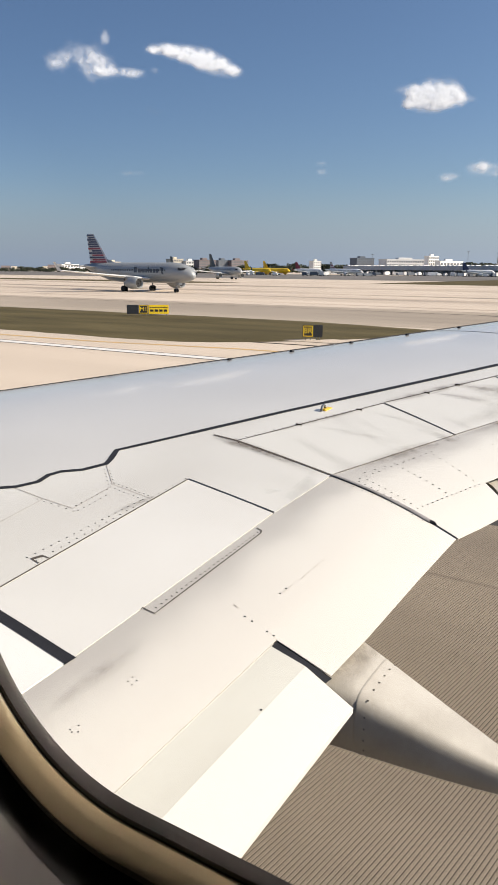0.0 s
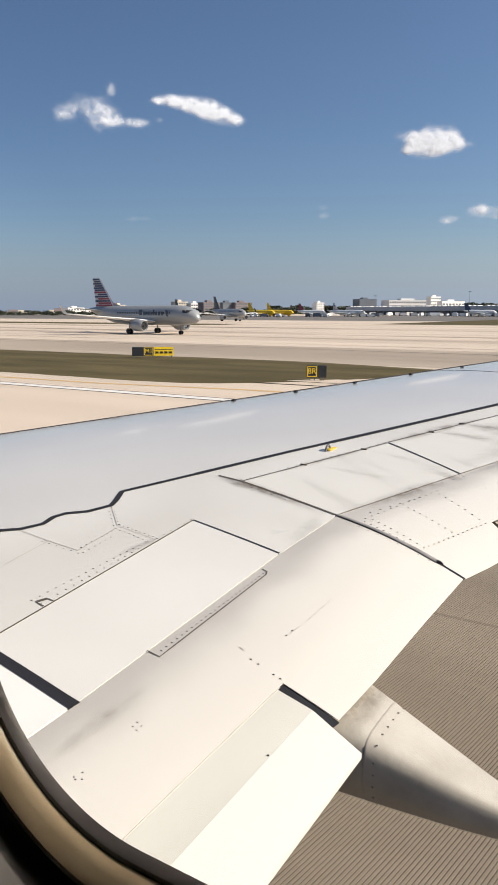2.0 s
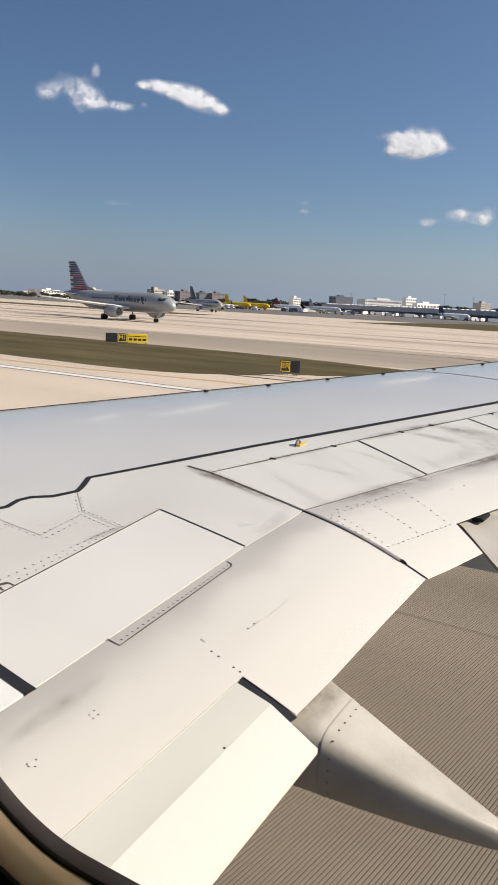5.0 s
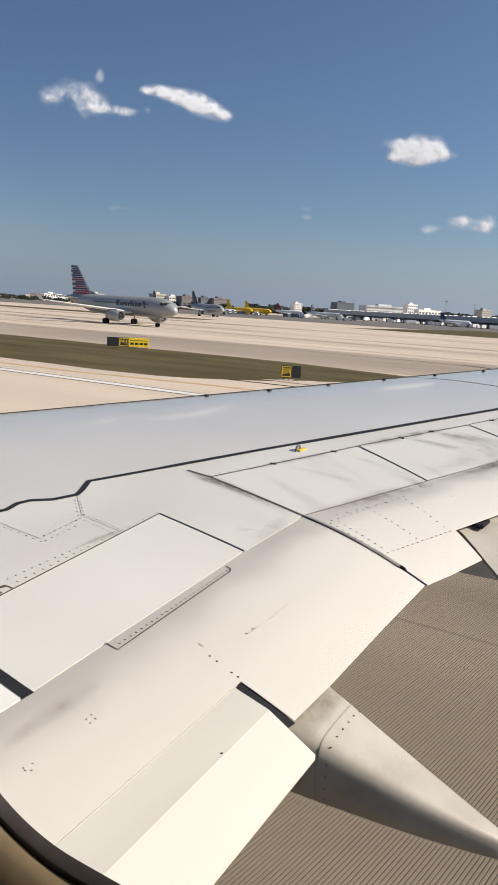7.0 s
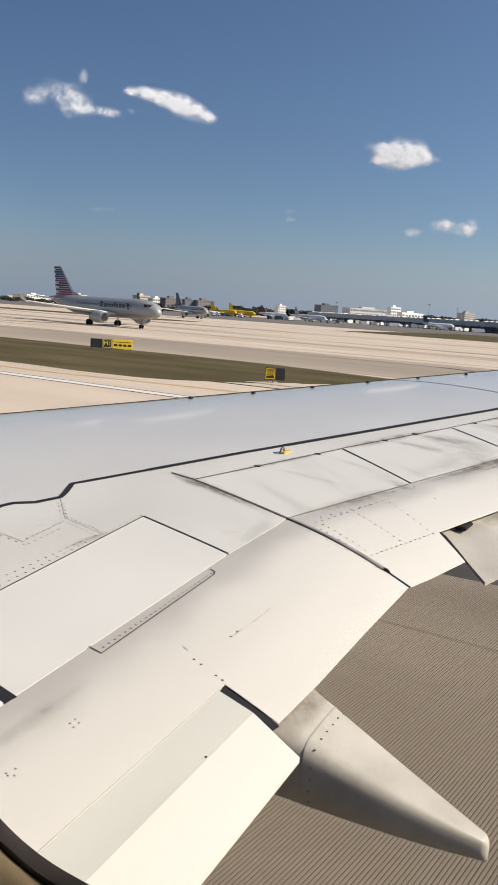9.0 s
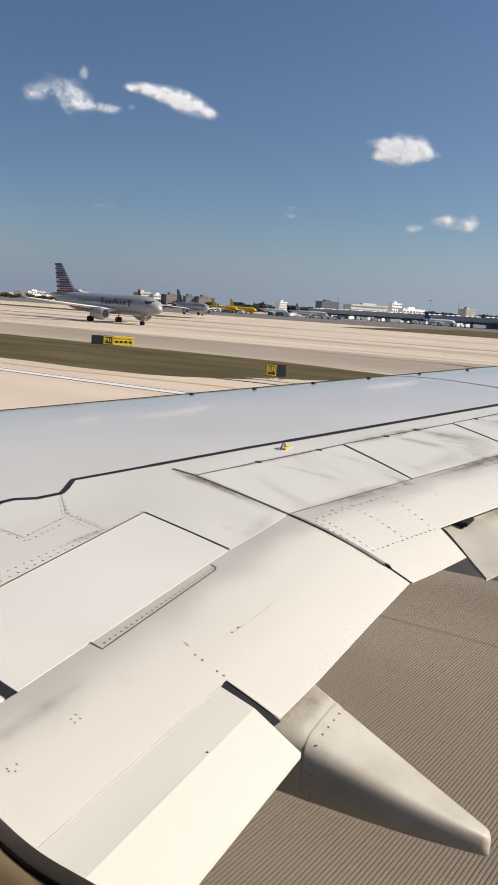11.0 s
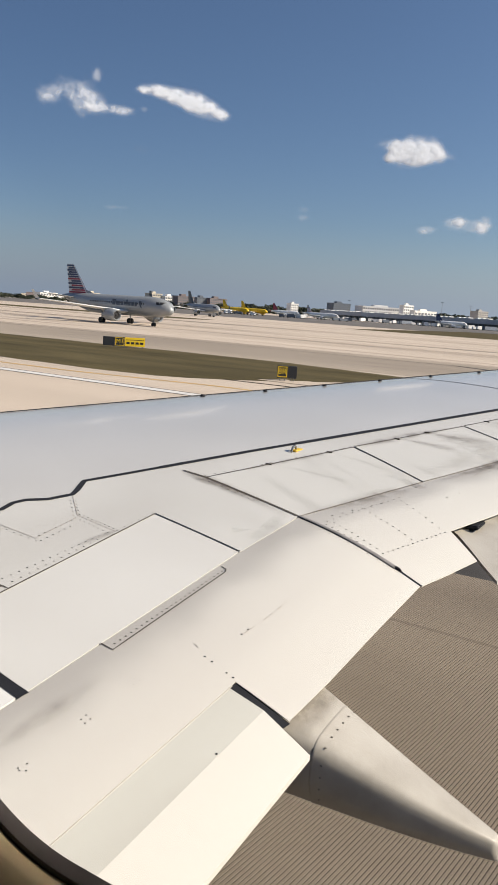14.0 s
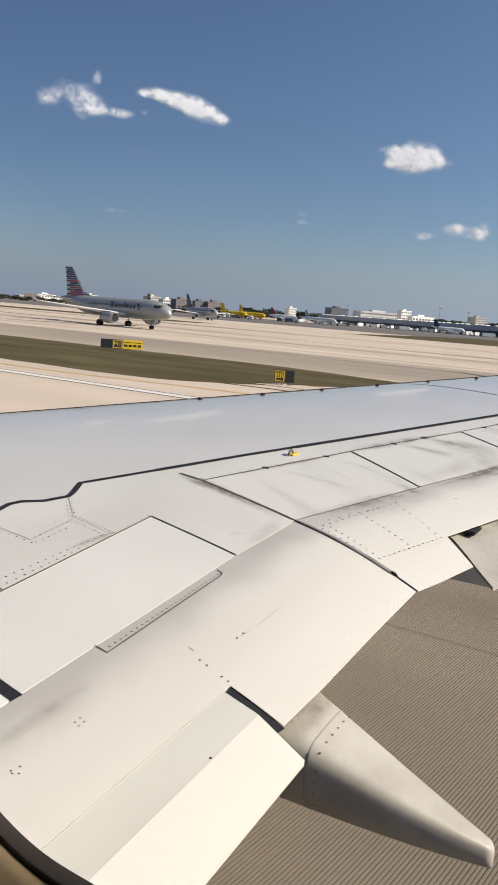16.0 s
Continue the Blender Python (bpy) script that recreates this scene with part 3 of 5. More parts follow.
smear([(-2.64, 4.3), (-2.5, 4.7), (-2.24, 5.4)], [.03, .09, .05], .6)
smear([(-1.5, 5.03), (-1.3, 5.6), (-1.06, 6.32), (-.6, 7.6), (-.2, 8.9)], [.05, .12, .2, .24, .2], 1.0)
# front of the lowered flap: brown grime, with its shade put into the colour
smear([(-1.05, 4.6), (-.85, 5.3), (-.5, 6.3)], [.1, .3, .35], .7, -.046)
smear([(-1.28, 5.45), (-.95, 6.4), (-.5, 7.6)], [.012, .04, .05], 1.3)
smear([(-1.62, 5.15), (-1.4, 5.8), (-1.2, 6.3)], [.1, .35, .3], .25)
smear([(-1.9, 4.0), (-1.7, 4.5), (-1.5, 5.05)], [.06, .2, .1], .5)
smear([(-2.06, 5.92), (-1.8, 5.95), (-1.42, 5.95)], [.04, .16, .26], .4)
smear([(-1.94, 6.28), (-1.65, 6.28), (-1.22, 6.2)], [.08, .4, .6], .55)
smear([(-2.53, 4.63), (-2.2, 4.66), (-1.72, 4.66)], [.03, .08, .13], .25)
smear([(-2.33, 5.18), (-2.0, 5.14), (-1.56, 5.02)], [.03, .09, .14], .22)
smear([(-1.62, 7.06), (-1.35, 7.1), (-.9, 7.05)], [.04, .16, .3], .5)
smear([(-1.82, 5.0), (-1.6, 4.95), (-1.45, 4.9)], [.05, .12, .08], .4)
smear([(-1.5, 7.4), (-1.2, 7.35), (-.8, 7.25)], [.1, .35, .2], .5)
smear([(-2.62, 2.7), (-2.6, 2.9), (-2.57, 3.15)], [.02, .08, .03], .4)
smear([(-1.73, 1.4), (-1.74, 1.75), (-1.73, 2.0)], [.03, .12, .04], .3)


def rivets(rows, r=.0054):
    bm = bmesh.new()
    for (x0, y0), (x1, y1), n in rows:
        for i in range(n):
            x, y = x0 + (x1 - x0) * i / max(1, n - 1), y0 + (y1 - y0) * i / max(1, n - 1)
            bmesh.ops.create_cone(bm, cap_ends=True, segments=7, radius1=r, radius2=r * .8, depth=.001, matrix=Matrix.Translation((x, y, skin_z(x, y) + .001)))
    return tagged(link("rivets", bm, SEAL, wing, "dark rows of small fasteners"), kind="stuff")


rivets([((-2.62, 2.2), (-2.612, 2.99), 17), ((-2.56, 2.2), (-2.585, 2.9), 14), ((-3.10, 3.23), (-2.92, 3.07), 5), ((-3.067, 3.24), (-2.907, 3.10), 5), ((-2.90, 3.10), (-2.588, 3.064), 10), ((-2.88, 3.045), (-2.57, 3.0), 9), ((-3.1, 2.70), (-2.815, 2.69), 6), ((-2.856, 2.75), (-2.873, 3.007), 7), ((-2.80, 2.71), (-2.818, 2.94), 6)])
rivets([((-1.753, 3.954), (-1.558, 4.63), 13), ((-1.767, 4.057), (-1.611, 4.447), 6), ((-1.735, 3.905), (-1.354, 3.748), 9), ((-1.708, 3.958), (-1.38, 3.81), 8), ((-1.603, 4.248), (-1.273, 4.071), 8), ((-1.525, 4.581), (-1.197, 4.34), 7), ((-1.332, 3.783), (-1.153, 4.313), 14), ((-1.309, 4.853), (-1.267, 4.996), 2), ((-1.58, 4.8), (-1.5, 5.0), 3)], .0064)
rivets([((-1.49, 2.58), (-1.49, 2.63), 2), ((-1.516, 2.345), (-1.475, 2.335), 2), ((-1.392, 2.314), (-1.358, 2.308), 2)], .0055)
bm = bmesh.new()
bmesh.ops.create_cone(bm, cap_ends=True, segments=8, radius1=.0046, radius2=.004, depth=.002, matrix=Matrix.Translation((-1.172, 1.915, flap_z(-1.172, 1.915) + .001)))
part("rivet", bm, SEAL, wing)
rivets([((-1.628, 1.769), (-1.605, 1.789), 2), ((-1.63, 1.796), (-1.604, 1.762), 2), ((-1.618, 1.483), (-1.606, 1.478), 2), ((-1.61, 1.513), (-1.59, 1.49), 2)], .0032)
rivets([((-1.80, 3.845), (-1.26, 3.668), 9)], .004)
rivets([((-1.638, 2.03), (-1.614, 2.06), 2), ((-1.615, 2.03), (-1.638, 2.06), 2)], .0018)
rivets([((-2.69, 4.08), (-2.01, 3.93), 11), ((-2.59, 3.06), (-2.6, 3.38), 6), ((-1.856, 2.2), (-1.879, 3.02), 24), ((-2.745, 4.13), (-2.26, 5.44), 18), ((-2.25, 5.44), (-1.76, 6.72), 16), ((-1.76, 6.74), (-1.23, 8.17), 16), ((-2.66, 4.05), (-2.3, 3.96), 7)])
strip([(-1.483, 2.596), (-1.479, 2.673)], .002, EDGE_DIRT)
for y0, y1 in ((2.74, 2.775), (2.80, 2.815), (2.86, 2.90), (2.935, 2.95)):
    strip([(-1.475, y0), (-1.474, y1)], .003, EDGE_DIRT)
strip([(-1.60, 2.39), (-1.57, 2.38)], .003, EDGE_DIRT)
# flaked paint and scuffs behind the outer spoilers and along the seams
rng = random.Random(31)
vs, fs = [], []


def fleck(x, y, r, along):
    b, n = len(vs), 6
    for k in range(n):
        a = 2 * math.pi * k / n + rng.uniform(-.3, .3)
        q = r * rng.uniform(.5, 1.2)
        px, py = x + q * .5 * math.cos(a) + along[0] * q * 1.6 * math.sin(a), y + along[1] * q * 1.6 * math.sin(a)
        vs.append((px, py, skin_z(px, py) + .0035))
    fs.append(tuple(range(b, b + n)))


for _ in range(70):
    u = rng.random() ** .7
    x, y = -1.38 + 1.2 * u, 5.3 + 3.6 * u
    fleck(x + rng.gauss(.02, .03), y + rng.gauss(0, .03), rng.uniform(.004, .016), (.32, .95))
for _ in range(26):
    u = rng.random()
    fleck(-2.86 + .9 * u + rng.gauss(0, .01), 4.10 - .2 * u + rng.gauss(-.02, .02), rng.uniform(.003, .007), (.95, -.25))
for _ in range(12):
    u = rng.random()
    fleck(-1.72 + .42 * u + rng.gauss(0, .03), 2.15 + .4 * u + rng.gauss(0, .12), rng.uniform(.001, .0022), (.2, .4))
for _ in range(10):
    fleck(-1.80 + rng.gauss(0, .05), rng.uniform(1.3, 3.0), rng.uniform(.001, .003), (.2, .6))
me = bpy.data.meshes.new("paint_flakes")
me.from_pydata(vs, [], fs)
me.materials.append(EDGE_DIRT)
ob = new("paint_flakes", me)
ob.parent = wing
tagged(ob, "brown scuffs and flaked spots in the paint", kind="stuff")
# guide rail between the flap covers: a flat grey moulding that widens aft to a dark knob
RAIL = mat("weathered grey rail", (0.34, 0.325, 0.31), 0.5, 0.0, 0.12, 9, tint=(0.24, 0.225, 0.21))
line = [(-1.915, 3.915), (-1.83, 3.89), (-1.75, 3.865), (-1.62, 3.822), (-1.5, 3.78), (-1.36, 3.732), (-1.22, 3.685)]
rings = []
for i, (x, y) in enumerate(line):
    w = .0105 + .005 * i / 6
    rings.append([(x + .32 * w * math.cos(a), y + w * math.cos(a), skin_z(x, y) + .005 + .005 * math.sin(a)) for a in [2 * math.pi * k / 10 for k in range(10)]])
rail = part("guide_rail", loft(rings), RAIL, wing, "grey moulding between the flap panels", True)
x, y = -1.212, 3.682
part("end_knob", tube([(x - .02, y + .006, skin_z(x, y) + .002), (x - .008, y + .002, skin_z(x, y) + .004), (x + .012, y - .003, skin_z(x, y) + .003), (x + .026, y - .008, skin_z(x, y))], [.008, .0105, .009, .003], 10), SEAL, rail, "dark rubber end of the rail", True)
part("bracket", boxed(-1.09, -1.02, 4.56, 4.74, skin_z(-1.05, 4.65) - .045, skin_z(-1.05, 4.65) - .02, bevel=.006), SEAL, wing, "dark bracket in the flap gap")
# bolts on the leading edge
for x, y in ((-4.46, 6.58), (-4.05, 7.19), (-3.69, 7.93), (-3.3, 8.66), (-2.9, 9.36), (-2.47, 10.03), (-2.1, 10.75)):
    bm = bmesh.new()
    block(bm, x - .02, x + .02, y - .026, y + .026, skin_z(x, y), skin_z(x, y) + .014, .005)
    block(bm, x - .01, x + .01, y - .014, y + .014, skin_z(x, y) + .014, skin_z(x, y) + .022)
    part("bolt", bm, SEAL, wing)
# hinge fittings along the spoilers' front
for x, y in ((-2.54, 4.62), (-2.33, 5.18), (-2.06, 5.9), (-1.93, 6.28), (-1.62, 7.05)):
    bm = boxed(x - .018, x + .03, y - .007, y + .007, skin_z(x, y) - .005, skin_z(x, y) + .010, bevel=.003)
    part("hinge", bm, SEAM, wing)
# lashing eye
x, y = -2.55, 5.03
z = skin_z(x, y)
eye = tube([(x, y + .034 * math.cos(a), z + .04 * math.sin(a)) for a in [math.pi * i / 10 for i in range(11)]], .009, 8)
e = part("lashing_eye", eye, STEEL, wing, "steel lashing eye on a yellow base", True)
part("base_plate", boxed(x - .02, x + .03, y - .02, y + .10, z, z + .012, bevel=.004), YELLOW, e, "yellow painted base")


# flap track fairing: a canoe with a blunt tail
def canoe(yc, x0, x1, ztop0, ztop1, zb0, zb1, w, label):
    th = tagged(empty("flap_track_fairing", TILT), label, "fairing")
    rings = []
    n = 22

    def skew(x, y, z, s):
        return (x, y, z + .1 * (y - yc) * (1 - .6 * s))
    for i in range(n + 1):
        s = i / 12 * .976 if i < 12 else 1 - .024 * (1 - math.sin(math.pi / 2 * (i - 12) / 10))
        x = x0 + (x1 - x0) * s
        e = math.sqrt(max(0, 1 - ((s - .976) / .024) ** 2)) if s > .976 else 1
        e = max(e, .03)
        zt, zb = ztop0 + (ztop1 - ztop0) * s, zb0 + (zb1 - zb0) * s
        zm, h = (zt + zb) / 2 - .012 * (1 - e), (zt - zb) / 2 * (.6 + .4 * e)
        ww, out = w * (1 - .74 * s - .15 * s ** 4) * (.3 + .7 * e), w * .15 * s ** 4
        ring = []
        for k in range(20):
            a = 2 * math.pi * k / 20
            ca, sa = math.cos(a), math.sin(a)
            ring.append(skew(x, yc + out + ww * math.copysign(abs(ca) ** .42, ca) * (1 - .66 * max(0, -sa)), zm + h * math.copysign(abs(sa) ** .42, sa), s))
        rings.append(ring)
    part("body", loft(rings), FAIRING_PAINT, th, "", True)
    # joint collar with screws
    s = .34
    x = x0 + (x1 - x0) * s
    zt, zb = ztop0 + (ztop1 - ztop0) * s, zb0 + (zb1 - zb0) * s
    ww, h, zm = w * (1 - .74 * s), (zt - zb) / 2, (zt + zb) / 2
    rr = []
    for dx, g in ((-.007, 0), (-.003, .0012), (.003, .0012), (.007, 0)):
        rr.append([skew(x + dx, yc + (ww + g) * math.copysign(abs(math.cos(a)) ** .42, math.cos(a)) * (1 - .66 * max(0, -math.sin(a))), zm + (h + g) * math.copysign(abs(math.sin(a)) ** .42, math.sin(a)), s) for a in [2 * math.pi * k / 20 for k in range(20)]])
    part("collar", loft(rr, caps=False), FAIRING_PAINT, th, "", True)
    # grime before the joint
    vs, fs, amt = [], [], []
    for i in range(9):
        s2 = .06 + .26 * i / 8
        zt, zb = ztop0 + (ztop1 - ztop0) * s2, zb0 + (zb1 - zb0) * s2
        w2, h2, z2 = w * (1 - .74 * s2) + .001, (zt - zb) / 2 + .001, (zt + zb) / 2
        for k in range(11):
            a = math.pi * (.16 + .6 * k / 10)
            vs.append(skew(x0 + (x1 - x0) * s2, yc + w2 * math.copysign(abs(math.cos(a)) ** .42, math.cos(a)), z2 + h2 * math.sin(a) ** .42, s2))
            amt.append(.75 * math.sin(math.pi * i / 8) ** .6 * math.sin(math.pi * k / 10) ** .6)
        if i:
            fs += [(11 * i - 11 + k, 11 * i - 10 + k, 11 * i + 1 + k, 11 * i + k) for k in range(10)]
    me = bpy.data.meshes.new("grime")
    me.from_pydata(vs, [], fs)
    me.attributes.new("fullness", 'FLOAT', 'POINT').data.foreach_set("value", amt)
    me.materials.append(GRIME)
    ob = new("grime", me)
    ob.parent = th
    ob["label"] = "brown grime before the joint"
    s += .035 / (x1 - x0)
    zt, zb = ztop0 + (ztop1 - ztop0) * s, zb0 + (zb1 - zb0) * s
    ww, h, zm = w * (1 - .74 * s), (zt - zb) / 2, (zt + zb) / 2
    for c in (.78, .46, .14, -.18, -.5, -.82):
        p = skew(x + .035, yc + ww * c, zm + h * (1 - abs(c) ** 4.76) ** .21, s)
        bm = bmesh.new()
        bmesh.ops.create_icosphere(bm, subdivisions=1, radius=.0056, matrix=Matrix.Translation(p) @ Matrix.Diagonal((1, 1, .25, 1)))
        part("screw", bm, SEAM, th)
    for v in (.55, .25, -.05, -.35, -.65):
        sa = math.copysign(abs(v) ** 2.38, v)
        p = skew(x + .035, yc - ww * (1 - abs(v) ** 4.76) ** .21 * (1 - .66 * max(0, -sa)), zm + h * v, s)
        bm = bmesh.new()
        bmesh.ops.create_icosphere(bm, subdivisions=1, radius=.0048, matrix=Matrix.Translation(p) @ Matrix.Diagonal((1, .4, 1, 1)))
        part("screw", bm, STEEL, th)
    return th


canoe(2.475, -1.34, -.358, 3.108, 2.745, 2.655, 2.66, .22, "cream flap track fairing with a blunt tail under the wing")
canoe(7.0, -.9, .9, 3.35, 3.05, 2.9, 2.85, .2, "cream flap track fairing under the outer wing")

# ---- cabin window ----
# the plastic is light; the cabin's shade is put into a near-black colour
CABIN = mat("shade-dark cabin plastic", (0.024, 0.022, 0.019), 0.5, 0, 0.05, 4, 0.05, 200)
# rim colour is a mean of its sunlit and shaded looks
RIM = mat("half-shaded window rim", (0.098, 0.077, 0.051), 0.45, 0, 0.04, 6)
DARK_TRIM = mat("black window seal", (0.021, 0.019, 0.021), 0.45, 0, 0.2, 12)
# hull colour is unseen, kept dark to cut light bounced onto the fairing
HULL = mat("low-bounce dark hull", (0.03, 0.035, 0.05), 0.4, 0.0, 0.05, 0.6)
GLASS = bpy.data.materials.new("window glass")
GLASS.use_nodes = True
gb = GLASS.node_tree.nodes["Principled BSDF"]
gb.inputs["Transmission Weight"].default_value, gb.inputs["Roughness"].default_value, gb.inputs["IOR"].default_value = 1.0, 0.0, 1.1
WX, WZ, WW, WH, WR = -.108, 4.487, .152, .178, .086


def round_rect(g, y, n=25):
    out = []
    w, h, r = WW + g, WH + g, WR + g
    for sx, sz, a0 in ((1, 1, 0), (-1, 1, 90), (-1, -1, 180), (1, -1, 270)):
        for k in range(n):
            a = radians(a0 + 90 * k / (n - 1))
            out.append((WX + sx * (w - r) + r * math.cos(a), y, WZ + sz * (h - r) + r * math.sin(a)))
    return out


def rect_ring(x0, x1, z0, z1, y, n=25):
    """A rectangle with as many points as round_rect, corner by corner."""
    out = []
    for cx, cz, ax, az, bx, bz in ((x1, z1, x1, WZ, WX, z1), (x0, z1, WX, z1, x0, WZ), (x0, z0, x0, WZ, WX, z0), (x1, z0, WX, z0, x1, WZ)):
        for k in range(n):
            s = k / (n - 1) * 2 - 1
            q = Vector((cx, cz)).lerp(Vector((ax, az)), max(0, -s) * .9) if s < 0 else Vector((cx, cz)).lerp(Vector((bx, bz)), s * .9)
            out.append((q.x, y, q.y))
    return out


window = tagged(empty("window_1", TILT), "oval airliner cabin window with dark seal and shade-toned rim", "window", kind="structure")
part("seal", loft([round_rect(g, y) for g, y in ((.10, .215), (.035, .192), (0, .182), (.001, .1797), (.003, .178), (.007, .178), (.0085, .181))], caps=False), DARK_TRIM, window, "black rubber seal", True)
part("rim", loft([round_rect(g, y) for g, y in ((.0055, .1795), (.006, .1765), (.009, .1725), (.016, .1695), (.021, .171), (.021, .18))], caps=False), RIM, window, "inner rim, darkened for shade", True)
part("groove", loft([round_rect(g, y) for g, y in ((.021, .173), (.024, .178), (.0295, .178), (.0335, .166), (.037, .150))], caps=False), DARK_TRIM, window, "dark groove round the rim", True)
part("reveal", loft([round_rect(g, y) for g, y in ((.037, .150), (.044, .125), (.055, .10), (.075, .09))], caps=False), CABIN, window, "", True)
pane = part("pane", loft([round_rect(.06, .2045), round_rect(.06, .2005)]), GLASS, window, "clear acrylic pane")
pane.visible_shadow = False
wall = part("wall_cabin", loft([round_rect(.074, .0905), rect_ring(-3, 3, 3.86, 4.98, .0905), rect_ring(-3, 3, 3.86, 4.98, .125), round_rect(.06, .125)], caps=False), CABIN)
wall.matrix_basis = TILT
tagged(wall, "plastic cabin sidewall round the window, darkened for shade", "wall", kind="structure")
SEATBLUE = mat("dark blue carpet", (0.03, 0.035, 0.05), 0.9, 0, 0.2, 20)
# floor and ceiling are out of view and help keep the cabin dark
for nm, a, m, lb in (("floor", (-3, 3, -3.42, .02, 3.3, 3.4), SEATBLUE, "dark carpeted cabin floor"), ("ceiling", (-3, 3, -3.05, -.4, 5.55, 5.62), CABIN, "plastic cabin ceiling, darkened for shade")):
    slab = part(nm, boxed(*a), m)
    slab.matrix_basis = TILT
    tagged(slab, lb, nm, kind="structure")
# end discs added out of view to keep daylight out of the cabin
for nm, x in (("wall_fore", -3.1), ("wall_aft", 3.1)):
    slab = part(nm, tube([(x - .03, -1.72, 4.25), (x + .03, -1.72, 4.25)], 1.97, 40), CABIN)
    slab.matrix_basis = TILT
    tagged(slab, "plain disc added out of view to darken the cabin", "wall", kind="structure")
# outer skin of the hull with the window's hole
hull = tagged(empty("aircraft_hull", TILT), "airliner hull with a cabin window, dark to cut bounced light", "aircraft")
CY, CZ, CR = -1.72, 4.25, 2.0


def hull_pt(x, a):
    r = CR * (math.sqrt(max(.0004, 1 - ((-10 - x) / 7.02) ** 2)) if x < -10 else 1 - .85 * max(0, (x - 14) / 13) ** 1.4)
    return (x, CY + r * math.cos(a), CZ + r * math.sin(a) + (.9 * max(0, (x - 14) / 13)))


bm = bmesh.new()
xs = [-17, -16.6, -15.8, -14.5, -12.5, -10, -6, -4, -3, -.62, .40, 3, 5, 8, 14, 18, 22, 25, 27]
aa = [-math.pi / 2 + i * math.pi / 14 for i in range(6)] + [-.10, .36] + [radians(22 + 11 * i) for i in range(1, 7)] + [math.pi / 2 + i * math.pi / 14 for i in range(1, 14)]
grid = [[bm.verts.new(hull_pt(x, a)) for a in aa] for x in xs]
for i in range(len(xs) - 1):
    for j in range(len(aa)):
        k = (j + 1) % len(aa)
        if xs[i] == -.62 and abs(aa[j] + .10) < .01:
            continue
        bm.faces.new((grid[i][j], grid[i][k], grid[i + 1][k], grid[i + 1][j]))
part("skin", bm, HULL, hull, "", True)
ring_y = lambda p: (p[0], CY + math.sqrt(max(0.1, CR ** 2 - (p[2] - CZ) ** 2)), p[2])
z0, z1 = CZ + CR * math.sin(-.10), CZ + CR * math.sin(.36)
part("window_surround", loft([[ring_y(p) for p in rect_ring(-.62, .40, z0, z1, 0)], [ring_y(p) for p in round_rect(.20, 0)], round_rect(.10, .213)], caps=False), HULL, hull, "", True)

# ---- airfield signs ----
SIGN_BLACK = mat("black sign face", (0.02, 0.022, 0.026), 0.45, 0, 0.15, 3)
SIGN_YELLOW = mat("yellow sign face", (0.85, 0.58, 0.02), 0.45, 0, 0.06, 3)


def text_mesh(s, size):
    cu = bpy.data.curves.new("letters", 'FONT')
    cu.body, cu.size, cu.extrude, cu.align_x, cu.align_y = s, size, .004, 'CENTER', 'CENTER'
    ob = bpy.data.objects.new("letters", cu)
    me = bpy.data.meshes.new_from_object(ob)
    bpy.data.objects.remove(ob)
    return me


def sign(m, panels, h, label):
    """A low lit airfield sign: panels (x0, x1, face, kind) side by side on legs, facing -y of its pose."""
    th = tagged(empty("airfield_sign", m), label, "sign")
    z0 = .22
    for x0, x1, face, what in panels:
        p = part("panel", boxed(x0 + .01, x1 - .01, 0, .22, z0, z0 + h, bevel=.02), face, th)
        if what == "bars":
            w = (x1 - x0 - .2) / 4
            for i in range(4):
                xa = x0 + .1 + i * w
                part("bar", boxed(xa + .06, xa + w - .06, -.012, 0, z0 + h * .26, z0 + h * .5), SIGN_BLACK, p)
            part("bar", boxed(x0 + .1, x1 - .1, -.012, 0, z0 + h * .7, z0 + h * .76), SIGN_BLACK, p)
        elif what:
            for a, b, c, d in ((x0 + .05, x1 - .05, z0 + .05, z0 + .10), (x0 + .05, x1 - .05, z0 + h - .10, z0 + h - .05), (x0 + .05, x0 + .10, z0 + .10, z0 + h - .10), (x1 - .10, x1 - .05, z0 + .10, z0 + h - .10)):
                part("border", boxed(a, b, -.012, 0, c, d), SIGN_YELLOW, p)
            me = text_mesh(what, h * .66)
            me.materials.append(SIGN_YELLOW)
            t = new("letters", me)
            t.parent = p
            t.matrix_basis = Matrix.Translation(((x0 + x1) / 2, -.012, z0 + h * .52)) @ pose(0, 0, 0, 90)
            t["label"] = "yellow letters " + what
        for x in (x0 + .2, x1 - .2):
            part("leg", tube([(x, .11, -.05), (x, .11, z0 + .02)], .035), STEEL, th)
    return th


sign(pose(-48.6, 57.2, 0, rz=40), [(-1.75, -.6, SIGN_BLACK, ""), (-.6, .35, SIGN_BLACK, "M1"), (.35, 2.3, SIGN_YELLOW, "bars")], .86, "black and yellow taxiway sign at the grass edge")
sign(pose(-23.4, 44.0, 0, rz=27), [(-.5, .22, SIGN_BLACK, "8R"), (.22, .82, SIGN_BLACK, "")], .8, "black runway sign with yellow lettering on the grass tip")
for x, y in ((-54, 36.6), (-13.5, 51), (-4, 54)):
    th = tagged(empty("edge_light", pose(x, y, 0)), "small dark taxiway edge light on a stake", "light", group="edge lights")
    part("stake", tube([(0, 0, 0), (0, 0, .3)], .03), STEEL, th)
    part("lens", tube([(0, 0, .3), (0, 0, .38), (0, 0, .42)], [.06, .06, .02]), BLACK, th)


